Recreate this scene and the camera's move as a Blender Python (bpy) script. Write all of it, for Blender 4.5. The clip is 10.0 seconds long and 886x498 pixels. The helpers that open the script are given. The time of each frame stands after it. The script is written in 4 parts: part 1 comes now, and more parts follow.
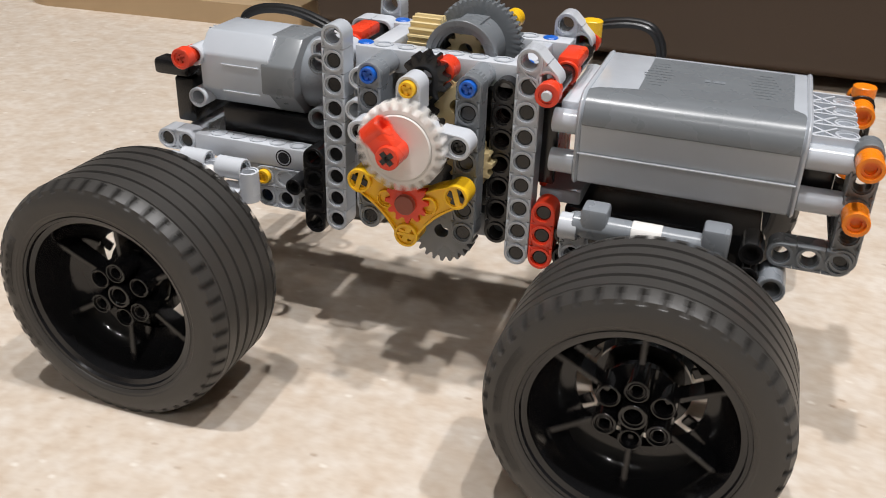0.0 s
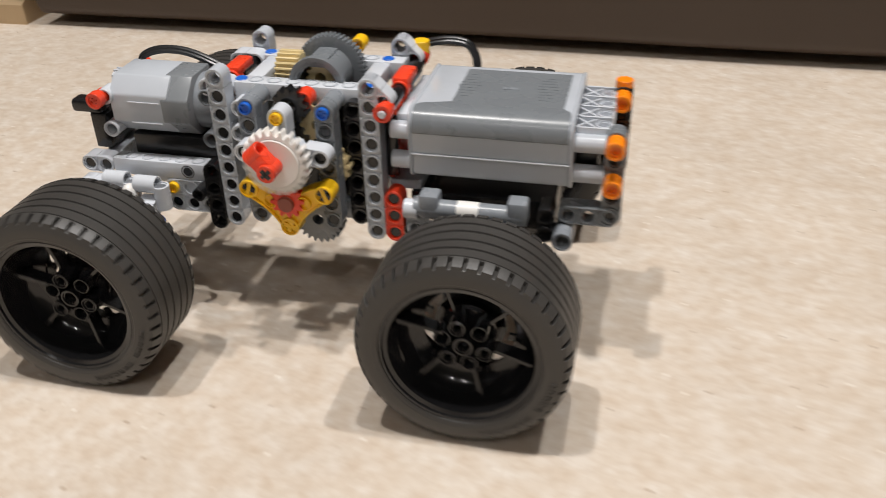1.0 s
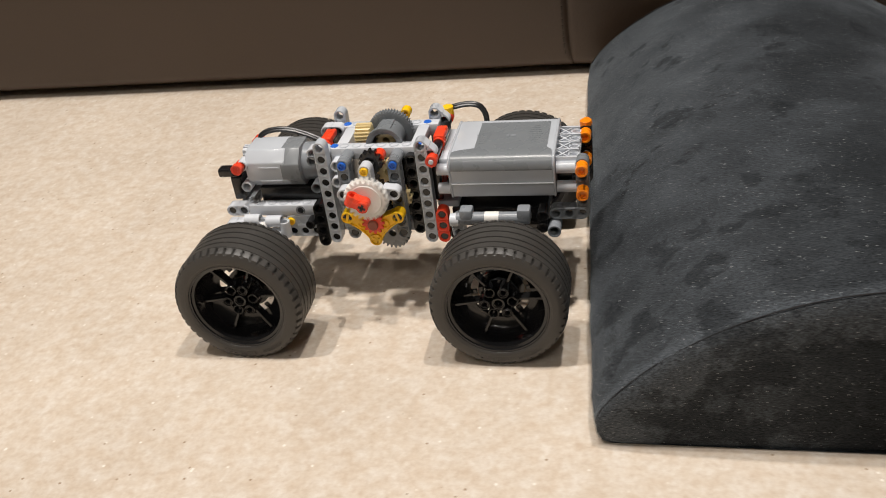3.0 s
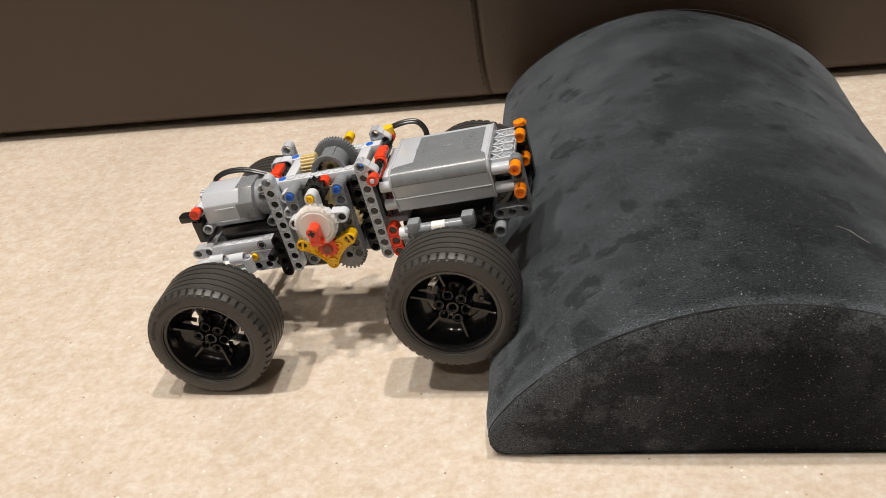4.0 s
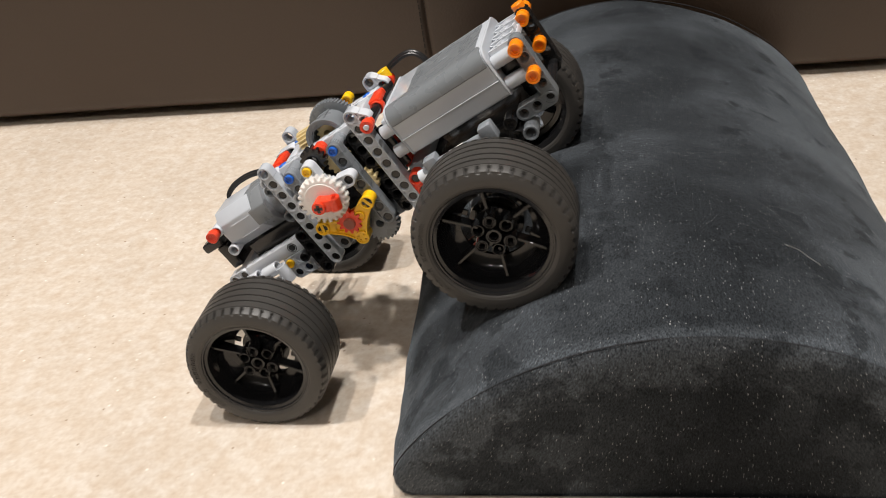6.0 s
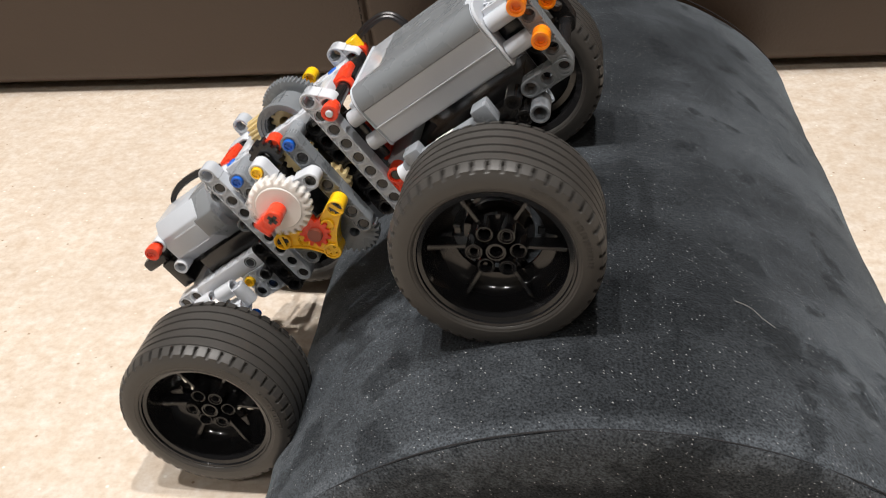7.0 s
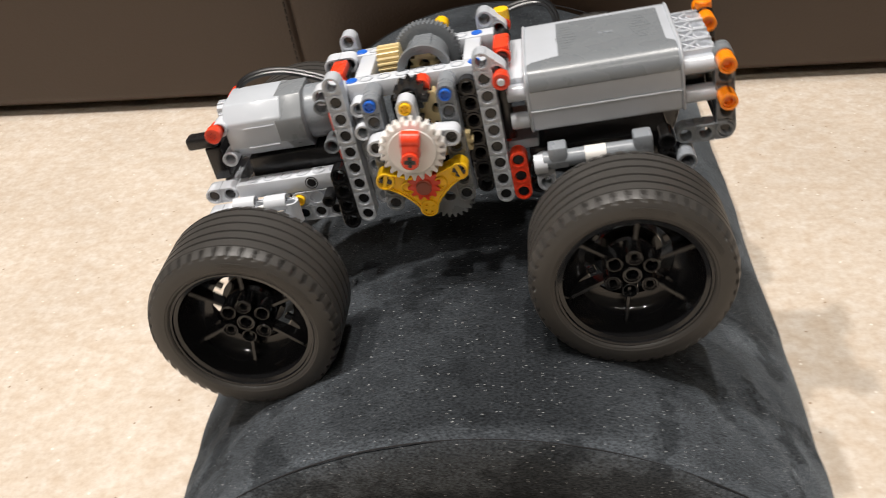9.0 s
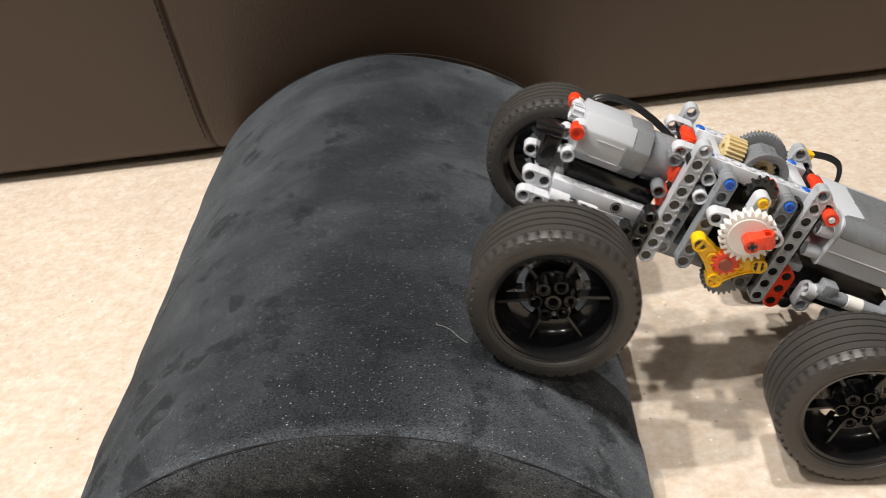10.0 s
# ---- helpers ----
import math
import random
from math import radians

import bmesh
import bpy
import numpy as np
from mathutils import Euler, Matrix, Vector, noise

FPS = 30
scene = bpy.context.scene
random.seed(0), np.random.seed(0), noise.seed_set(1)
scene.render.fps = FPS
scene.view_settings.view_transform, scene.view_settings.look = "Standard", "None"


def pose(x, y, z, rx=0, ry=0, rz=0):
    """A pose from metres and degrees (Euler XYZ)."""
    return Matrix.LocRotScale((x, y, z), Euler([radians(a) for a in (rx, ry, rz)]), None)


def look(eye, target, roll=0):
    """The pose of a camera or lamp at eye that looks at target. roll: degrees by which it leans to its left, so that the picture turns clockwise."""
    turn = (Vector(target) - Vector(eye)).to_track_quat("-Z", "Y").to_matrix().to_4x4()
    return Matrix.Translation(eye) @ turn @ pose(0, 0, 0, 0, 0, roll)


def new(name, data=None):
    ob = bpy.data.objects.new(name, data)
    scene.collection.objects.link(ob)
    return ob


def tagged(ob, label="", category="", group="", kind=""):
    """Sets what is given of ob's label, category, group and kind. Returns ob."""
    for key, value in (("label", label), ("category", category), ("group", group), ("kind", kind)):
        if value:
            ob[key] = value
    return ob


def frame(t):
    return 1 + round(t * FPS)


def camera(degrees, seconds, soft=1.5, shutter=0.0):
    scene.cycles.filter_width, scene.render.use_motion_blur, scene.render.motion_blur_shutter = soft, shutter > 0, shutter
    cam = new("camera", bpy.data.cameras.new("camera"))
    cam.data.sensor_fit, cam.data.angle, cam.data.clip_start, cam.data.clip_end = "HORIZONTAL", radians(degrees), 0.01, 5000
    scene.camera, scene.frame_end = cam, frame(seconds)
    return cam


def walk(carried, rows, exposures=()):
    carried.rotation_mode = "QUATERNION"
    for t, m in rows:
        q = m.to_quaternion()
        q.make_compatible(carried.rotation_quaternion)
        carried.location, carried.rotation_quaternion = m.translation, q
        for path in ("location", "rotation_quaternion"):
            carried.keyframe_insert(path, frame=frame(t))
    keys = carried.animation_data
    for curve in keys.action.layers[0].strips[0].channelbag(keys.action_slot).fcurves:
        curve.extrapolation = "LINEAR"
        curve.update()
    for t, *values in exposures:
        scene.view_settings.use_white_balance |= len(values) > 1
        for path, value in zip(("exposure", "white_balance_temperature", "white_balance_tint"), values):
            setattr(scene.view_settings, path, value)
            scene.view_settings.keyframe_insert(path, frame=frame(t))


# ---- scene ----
ST = 0.008
cam = camera(52.2, 10.0, soft=0.9, shutter=0.4)
PATH = [
    (0, 0.1732, -0.1976, 0.1903, 19.56, -28.68, -1.29),
    (0.5, 0.2584, -0.2101, 0.1993, 16.10, -28.79, 0.03),
    (1, 0.3777, -0.2570, 0.2470, 13.02, -31.91, 0.86),
    (1.5, 0.5074, -0.3267, 0.2818, 11.63, -33.70, 2.14),
    (2, 0.5681, -0.3789, 0.3147, 10.45, -33.93, 2.70),
    (2.2, 0.5852, -0.3947, 0.3256, 10.13, -33.75, 2.58),
    (3.3, 0.7177, -0.4329, 0.3576, 8.69, -31.89, 7.16),
    (3.5, 0.7260, -0.4394, 0.3639, 7.71, -31.69, 7.01),
    (4, 0.7382, -0.4491, 0.3731, 6.66, -31.53, 7.00),
    (4.5, 0.7441, -0.4490, 0.3773, 6.53, -31.61, 7.04),
    (5, 0.7525, -0.4505, 0.3784, 6.36, -31.63, 6.93),
    (5.5, 0.7675, -0.4429, 0.3692, 5.93, -31.83, 6.91),
    (5.7, 0.7704, -0.4293, 0.3608, 6.07, -31.75, 6.78),
    (6.8, 0.7937, -0.2959, 0.3343, 6.57, -34.50, 4.07),
    (7, 0.8058, -0.2964, 0.3297, 6.58, -34.46, 4.19),
    (7.5, 0.8106, -0.3020, 0.3228, 5.77, -34.99, 4.48),
    (8, 0.8168, -0.3022, 0.3388, 5.53, -35.26, 4.35),
    (8.5, 0.8270, -0.3041, 0.3471, 5.46, -34.94, 4.22),
    (9, 0.8459, -0.3090, 0.3496, 4.51, -34.53, 4.56),
    (9.2, 0.8626, -0.3140, 0.3534, 3.87, -34.31, 5.03),
    (9.4, 0.8760, -0.3218, 0.3577, 2.86, -33.77, 5.42),
    (9.5, 0.8822, -0.3278, 0.3584, 2.40, -33.30, 5.57),
    (9.6, 0.8894, -0.3320, 0.3573, 1.98, -32.93, 5.82),
    (9.8, 0.9034, -0.3449, 0.3559, 1.38, -31.85, 6.28),
    (10, 0.9130, -0.3570, 0.3637, 0.50, -31.95, 6.97),
]
EXPOSURES = [(0, 0.02, 6150, 10), (0.5, -0.02, 6200, 10), (1, -0.10, 6350, 10), (1.5, -0.22, 6420, 10), (2, -0.18, 6380, 10), (3.5, -0.03, 6750, 10), (4.5, 0.02, 6780, 10), (5.5, 0.05, 6600, 10), (7, 0.28, 6400, 10), (8, 0.31, 6480, 10), (9, 0.20, 6560, 10), (9.2, 0.13, 6600, 10), (9.6, 0.06, 6680, 10), (9.8, 0.16, 6650, 10), (10, 0.33, 6620, 10)]
walk(cam, [(t, pose(x, y, z, 90 + p, r, w)) for t, x, y, z, w, p, r in PATH], EXPOSURES)

# ---- light: a warm room lit by ceiling lamps, one of them to the side ----
world = bpy.data.worlds.new("room")
scene.world = world
world.use_nodes = True
world.node_tree.nodes["Background"].inputs[0].default_value = (1.0, 0.93, 0.84, 1)
world.node_tree.nodes["Background"].inputs[1].default_value = 0.30
scene.view_settings.exposure = 0.0


def ceiling_lamp(x, y, z, tx, ty, power, size, tint):
    data = bpy.data.lights.new("ceiling_lamp_light", "AREA")
    data.shape, data.size, data.energy, data.color = "DISK", size, power, tint
    ob = new("ceiling_lamp_light", data)
    ob.matrix_world = look((x, y, z), (tx, ty, 0))
    return ob


ceiling_lamp(-0.14, -0.25, 2.35, 0.4, 0.0, 26, 0.075, (1.0, 0.955, 0.905))
ceiling_lamp(0.43, -0.10, 2.35, 0.5, 0.0, 19.5, 0.075, (1.0, 0.955, 0.905))
ceiling_lamp(1.00, 0.05, 2.35, 0.6, 0.0, 24.5, 0.075, (1.0, 0.955, 0.905))
ceiling_lamp(0.10, -1.8, 2.35, 0.5, 0.0, 6, 0.075, (1.0, 0.955, 0.905))
ceiling_lamp(0.95, -1.9, 2.35, 0.5, 0.0, 6, 0.075, (1.0, 0.955, 0.905))


# ---- materials ----
def material(name, color, rough=0.4, metal=0.0, bump=0.0, bump_scale=400.0, vary=0.0, vary_scale=60.0, rough_vary=0.08):
    m = bpy.data.materials.new(name)
    m.use_nodes = True
    nt = m.node_tree
    bsdf = nt.nodes["Principled BSDF"]
    bsdf.inputs["Roughness"].default_value = rough
    bsdf.inputs["Metallic"].default_value = metal
    tex = nt.nodes.new("ShaderNodeTexCoord")
    big = nt.nodes.new("ShaderNodeTexNoise")
    big.inputs["Scale"].default_value = vary_scale
    big.inputs["Detail"].default_value = 4
    nt.links.new(tex.outputs["Object"], big.inputs["Vector"])
    mix = nt.nodes.new("ShaderNodeMix")
    mix.data_type = "RGBA"
    mix.inputs["A"].default_value = (*[c * (1 - vary) for c in color], 1)
    mix.inputs["B"].default_value = (*[min(1, c * (1 + vary)) for c in color], 1)
    nt.links.new(big.outputs["Fac"], mix.inputs["Factor"])
    nt.links.new(mix.outputs["Result"], bsdf.inputs["Base Color"])
    ramp = nt.nodes.new("ShaderNodeMapRange")
    ramp.inputs["To Min"].default_value = max(0.02, rough - rough_vary)
    ramp.inputs["To Max"].default_value = min(1, rough + rough_vary)
    nt.links.new(big.outputs["Fac"], ramp.inputs["Value"])
    nt.links.new(ramp.outputs["Result"], bsdf.inputs["Roughness"])
    if bump:
        fine = nt.nodes.new("ShaderNodeTexNoise")
        fine.inputs["Scale"].default_value = bump_scale
        fine.inputs["Detail"].default_value = 3
        nt.links.new(tex.outputs["Object"], fine.inputs["Vector"])
        b = nt.nodes.new("ShaderNodeBump")
        b.inputs["Strength"].default_value = bump
        b.inputs["Distance"].default_value = 0.001
        nt.links.new(fine.outputs["Fac"], b.inputs["Height"])
        nt.links.new(b.outputs["Normal"], bsdf.inputs["Normal"])
    return m


def plastic(name, color, rough=0.28):
    return material(name, color, rough, bump=0.03, bump_scale=350, vary=0.05, vary_scale=90, rough_vary=0.1)


GREY = plastic("light_grey_plastic", (0.50, 0.53, 0.575), 0.22)
PALE = plastic("pale_grey_plastic", (0.62, 0.645, 0.69), 0.24)
DUSK = plastic("dusk_grey_plastic", (0.21, 0.225, 0.24))
DARK = plastic("dark_grey_plastic", (0.18, 0.195, 0.21))
MID = plastic("mid_grey_plastic", (0.24, 0.26, 0.285))
BLACK = plastic("black_plastic", (0.012, 0.012, 0.013), 0.22)
RED = plastic("red_plastic", (0.84, 0.060, 0.02))
BRICK = plastic("dull_red_plastic", (0.30, 0.075, 0.045), 0.4)
ORANGE = plastic("orange_plastic", (1.0, 0.26, 0.006))
YELLOW = plastic("yellow_plastic", (0.95, 0.56, 0.012))
TAN = plastic("tan_plastic", (0.72, 0.58, 0.31), 0.35)
WHITE = plastic("white_plastic", (0.82, 0.80, 0.77), 0.3)
BLUE = plastic("blue_plastic", (0.015, 0.13, 0.6))
RIMBLACK = material("gloss_black_plastic", (0.014, 0.014, 0.015), 0.12, vary=0.05, rough_vary=0.04)
RUBBER = material("tyre_rubber", (0.046, 0.0430, 0.0400), 0.44, bump=0.10, bump_scale=500, vary=0.16, vary_scale=40)
CABLE = material("cable_rubber", (0.014, 0.014, 0.015), 0.32, vary=0.1)


def floor_material():
    m = bpy.data.materials.new("speckled_beige_vinyl")
    m.use_nodes = True
    nt = m.node_tree
    N, K = nt.nodes.new, nt.links.new
    bsdf = nt.nodes["Principled BSDF"]
    tex = N("ShaderNodeTexCoord")

    def noise_at(scale, detail=3.0, rough=0.55):
        n = N("ShaderNodeTexNoise")
        n.inputs["Scale"].default_value, n.inputs["Detail"].default_value, n.inputs["Roughness"].default_value = scale, detail, rough
        K(tex.outputs["Object"], n.inputs["Vector"])
        return n.outputs["Fac"]

    def ramp(src, *stops):
        r = N("ShaderNodeValToRGB")
        for i, (p, c) in enumerate(stops):
            e = r.color_ramp.elements[i] if i < 2 else r.color_ramp.elements.new(p)
            e.position, e.color = p, (*c, 1)
        K(src, r.inputs["Fac"])
        return r.outputs["Color"]

    def blend(a, b, fac, mode="MIX"):
        x = N("ShaderNodeMix")
        x.data_type, x.blend_type = "RGBA", mode
        K(a, x.inputs["A"])
        K(b, x.inputs["B"])
        if isinstance(fac, float):
            x.inputs["Factor"].default_value = fac
        else:
            K(fac, x.inputs["Factor"])
        return x.outputs["Result"]

    base = ramp(noise_at(230, 4, 0.65), (0.28, (0.585, 0.49, 0.395)), (0.52, (0.66, 0.58, 0.49)), (0.74, (0.715, 0.65, 0.57)))
    broad = ramp(noise_at(9, 3), (0.3, (0.90, 0.89, 0.88)), (0.7, (1.0, 1.0, 1.0)))
    col = blend(base, broad, 1.0, "MULTIPLY")
    blotch = ramp(noise_at(85, 4, 0.6), (0.34, (0.94, 0.885, 0.83)), (0.5, (1.0, 0.98, 0.96)), (0.66, (1.07, 1.09, 1.12)))
    col = blend(col, blotch, 1.0, "MULTIPLY")
    vor = N("ShaderNodeTexVoronoi")
    vor.inputs["Scale"].default_value = 150
    K(tex.outputs["Object"], vor.inputs["Vector"])
    light = ramp(vor.outputs["Distance"], (0.07, (1, 1, 1)), (0.18, (0, 0, 0)))
    sep = N("ShaderNodeSeparateColor")
    K(vor.outputs["Color"], sep.inputs["Color"])
    pick = ramp(sep.outputs["Red"], (0.80, (0, 0, 0)), (0.84, (1, 1, 1)))
    fl = blend(light, pick, 1.0, "MULTIPLY")
    pale = N("ShaderNodeRGB")
    pale.outputs[0].default_value = (0.81, 0.755, 0.68, 1)
    col = blend(col, pale.outputs[0], fl)
    vor3 = N("ShaderNodeTexVoronoi")
    vor3.inputs["Scale"].default_value = 95
    K(tex.outputs["Object"], vor3.inputs["Vector"])
    pit = ramp(vor3.outputs["Distance"], (0.05, (1, 1, 1)), (0.10, (0, 0, 0)))
    sep3 = N("ShaderNodeSeparateColor")
    K(vor3.outputs["Color"], sep3.inputs["Color"])
    pick3 = ramp(sep3.outputs["Blue"], (0.70, (0, 0, 0)), (0.74, (1, 1, 1)))
    tan = N("ShaderNodeRGB")
    tan.outputs[0].default_value = (0.34, 0.24, 0.16, 1)
    col = blend(col, tan.outputs[0], blend(pit, pick3, 1.0, "MULTIPLY"))
    vor2 = N("ShaderNodeTexVoronoi")
    vor2.inputs["Scale"].default_value = 17
    K(tex.outputs["Object"], vor2.inputs["Vector"])
    spot = ramp(vor2.outputs["Distance"], (0.018, (1, 1, 1)), (0.035, (0, 0, 0)))
    sep2 = N("ShaderNodeSeparateColor")
    K(vor2.outputs["Color"], sep2.inputs["Color"])
    pick2 = ramp(sep2.outputs["Green"], (0.80, (0, 0, 0)), (0.84, (1, 1, 1)))
    brown = N("ShaderNodeRGB")
    brown.outputs[0].default_value = (0.16, 0.09, 0.05, 1)
    col = blend(col, brown.outputs[0], blend(spot, pick2, 1.0, "MULTIPLY"))
    K(col, bsdf.inputs["Base Color"])
    rr = N("ShaderNodeMapRange")
    rr.inputs["To Min"].default_value, rr.inputs["To Max"].default_value = 0.5, 0.7
    K(noise_at(40), rr.inputs["Value"])
    K(rr.outputs["Result"], bsdf.inputs["Roughness"])
    b = N("ShaderNodeBump")
    b.inputs["Strength"].default_value, b.inputs["Distance"].default_value = 0.02, 0.001
    K(noise_at(260, 2), b.inputs["Height"])
    K(b.outputs["Normal"], bsdf.inputs["Normal"])
    return m


def velvet_material():
    """Short black pile: nearly black where it stands up, pale and bluish where it is brushed over."""
    m = bpy.data.materials.new("black_velvet")
    m.use_nodes = True
    nt = m.node_tree
    N, K = nt.nodes.new, nt.links.new
    bsdf = nt.nodes["Principled BSDF"]
    tex = N("ShaderNodeTexCoord")

    def noise_at(scale, detail, stretch=(1, 1, 1), warp=0.0):
        mp = N("ShaderNodeMapping")
        mp.inputs["Scale"].default_value = stretch
        K(tex.outputs["Object"], mp.inputs["Vector"])
        n = N("ShaderNodeTexNoise")
        n.inputs["Scale"].default_value, n.inputs["Detail"].default_value, n.inputs["Distortion"].default_value = scale, detail, warp
        K(mp.outputs["Vector"], n.inputs["Vector"])
        return n.outputs["Fac"]

    def span(src, a, b, c, d, smooth=True):
        r = N("ShaderNodeMapRange")
        r.interpolation_type = "SMOOTHSTEP" if smooth else "LINEAR"
        for key, v in (("From Min", a), ("From Max", b), ("To Min", c), ("To Max", d)):
            r.inputs[key].default_value = v
        K(src, r.inputs["Value"])
        return r.outputs["Result"]

    def calc(op, a, b):
        q = N("ShaderNodeMath")
        q.operation = op
        for k, v in enumerate((a, b)):
            if isinstance(v, (int, float)):
                q.inputs[k].default_value = v
            else:
                K(v, q.inputs[k])
        return q.outputs[0]

    xyz = N("ShaderNodeSeparateXYZ")
    K(tex.outputs["Object"], xyz.inputs["Vector"])
    # soft brushed fields, finer strokes, ragged blots of standing pile
    broad = span(noise_at(9, 5), 0.34, 0.66, 0.36, 0.76)
    strokes = span(noise_at(30, 8, (0.85, 1.15, 0.9)), 0.30, 0.70, -0.16, 0.16, False)
    field = calc("ADD", broad, strokes)
    # pile darker along the crest, its edge ragged
    ragged = calc("MULTIPLY", calc("SUBTRACT", noise_at(17, 8, (0.9, 1.15, 1.0)), 0.5), 0.17)
    off = calc("ABSOLUTE", calc("SUBTRACT", xyz.outputs["X"], 0.835), 0.0)
    field = calc("MULTIPLY", field, span(calc("ADD", off, ragged), 0.010, 0.090, 0.30, 1.0))
    # blots gather round the front seam
    gather = span(xyz.outputs["Y"], 0.10, -0.06, 0.0, 0.085)
    blots = span(calc("ADD", calc("SUBTRACT", noise_at(34, 6), gather), calc("MULTIPLY", calc("SUBTRACT", noise_at(260, 4), 0.5), 0.16)), 0.33, 0.41, 0.40, 1.0)
    field = calc("MULTIPLY", field, blots)
    # a band of pile rubbed up under the seam of the front end
    across = calc("DIVIDE", calc("SUBTRACT", xyz.outputs["X"], 0.823), 0.150)
    tall = calc("DIVIDE", xyz.outputs["Z"], 0.1)
    edge = calc("ADD", calc("MULTIPLY", across, across), calc("MULTIPLY", tall, tall))
    edge = calc("ADD", edge, calc("MULTIPLY", calc("SUBTRACT", noise_at(60, 9), 0.5), 0.50))
    rubbed = calc("MULTIPLY", span(xyz.outputs["Y"], -0.065, -0.073, 0.0, 1.0), span(edge, 0.54, 0.68, -0.10, 0.55))
    nap = calc("ADD", field, calc("MULTIPLY", rubbed, blots))
    pile = span(noise_at(1150, 5), 0.32, 0.68, 0.30, 1.70, False)
    tone = calc("MULTIPLY", pile, span(nap, 0.0, 1.0, BASE_LOW, BASE_HIGH, False))
    col = N("ShaderNodeVectorMath")
    col.operation = "SCALE"
    col.inputs[0].default_value = (0.89, 1.0, 1.13)
    K(tone, col.inputs["Scale"])

    def specks(scale, size, share):
        """Scattered lint dots: a share of the cells carries one."""
        vor = N("ShaderNodeTexVoronoi")
        vor.inputs["Scale"].default_value = scale
        K(tex.outputs["Object"], vor.inputs["Vector"])
        sep = N("ShaderNodeSeparateColor")
        K(vor.outputs["Color"], sep.inputs["Color"])
        return calc("MULTIPLY", span(vor.outputs["Distance"], size, size * 2, 1.0, 0.0), calc("GREATER_THAN", sep.outputs["Red"], 1 - share))

    lint = calc("MAXIMUM", specks(270, 0.055, 0.20), specks(620, 0.090, 0.30))
    mix = N("ShaderNodeMix")
    mix.data_type = "RGBA"
    K(lint, mix.inputs["Factor"])
    K(col.outputs["Vector"], mix.inputs["A"])
    mix.inputs["B"].default_value = (0.48, 0.49, 0.50, 1)
    K(mix.outputs["Result"], bsdf.inputs["Base Color"])
    bsdf.inputs["Roughness"].default_value = 0.85
    bsdf.inputs["Specular IOR Level"].default_value = 0.05
    K(span(nap, 0.0, 1.0, SHEEN_LOW, SHEEN_HIGH, False), bsdf.inputs["Sheen Weight"])
    bsdf.inputs["Sheen Roughness"].default_value = 0.45
    bsdf.inputs["Sheen Tint"].default_value = (0.80, 0.90, 1.0, 1)
    height = calc("ADD", noise_at(1300, 3), calc("MULTIPLY", nap, 0.9))
    b = N("ShaderNodeBump")
    b.inputs["Strength"].default_value, b.inputs["Distance"].default_value = 0.65, 0.001
    K(height, b.inputs["Height"])
    K(b.outputs["Normal"], bsdf.inputs["Normal"])
    return m


BASE_LOW, BASE_HIGH, SHEEN_LOW, SHEEN_HIGH = 0.016, 0.074, 0.03, 0.23
FLOOR = floor_material()
VELVET = velvet_material()
LEATHER = material("dark_brown_leather", (0.055, 0.0350, 0.0230), 0.42, bump=0.25, bump_scale=420, vary=0.15, vary_scale=7, rough_vary=0.06)
# near-black colour that stands in for the shade under the sofa
SHADOWGAP = material("sofa_gap_shade", (0.016, 0.011, 0.008), 0.95)
WOOD = material("light_beech_wood", (0.50, 0.36, 0.21), 0.5, bump=0.1, bump_scale=120, vary=0.12, vary_scale=25)
PAINT = material("warm_wall_paint", (0.36, 0.35, 0.325), 0.8, bump=0.1, bump_scale=120, vary=0.02, vary_scale=3)
ZIP = material("dark_zip_metal", (0.05, 0.05, 0.052), 0.35, 0.6)
SEAM = material("dark_seam_thread", (0.014, 0.014, 0.016), 0.9)
THREAD = material("dark_thread", (0.02, 0.013, 0.009), 0.7)


# ---- mesh helpers ----
def mesh_ob(name, bm, mat, smooth=35):
    me = bpy.data.meshes.new(name)
    bmesh.ops.recalc_face_normals(bm, faces=bm.faces[:])
    bm.to_mesh(me)
    bm.free()
    me.materials.append(mat)
    if smooth:
        me.shade_smooth()
        me.set_sharp_from_angle(angle=radians(smooth))
    return new(name, me)


def part(name, bm, mat, parent, label="", m=None, smooth=35):
    ob = mesh_ob(name, bm, mat, smooth)
    ob.parent = parent
    if m is not None:
        ob.matrix_basis = m
    return tagged(ob, label) if label else ob


def box(bm, x0, x1, y0, y1, z0, z1, bevel=0.0, seg=2):
    m = Matrix.Translation(((x0 + x1) / 2, (y0 + y1) / 2, (z0 + z1) / 2)) @ Matrix.Diagonal((abs(x1 - x0), abs(y1 - y0), abs(z1 - z0), 1))
    r = bmesh.ops.create_cube(bm, size=1, matrix=m)
    if bevel:
        edges = list({e for v in r["verts"] for e in v.link_edges})
        bmesh.ops.bevel(bm, geom=edges, offset=bevel, segments=seg, affect="EDGES", profile=0.5)


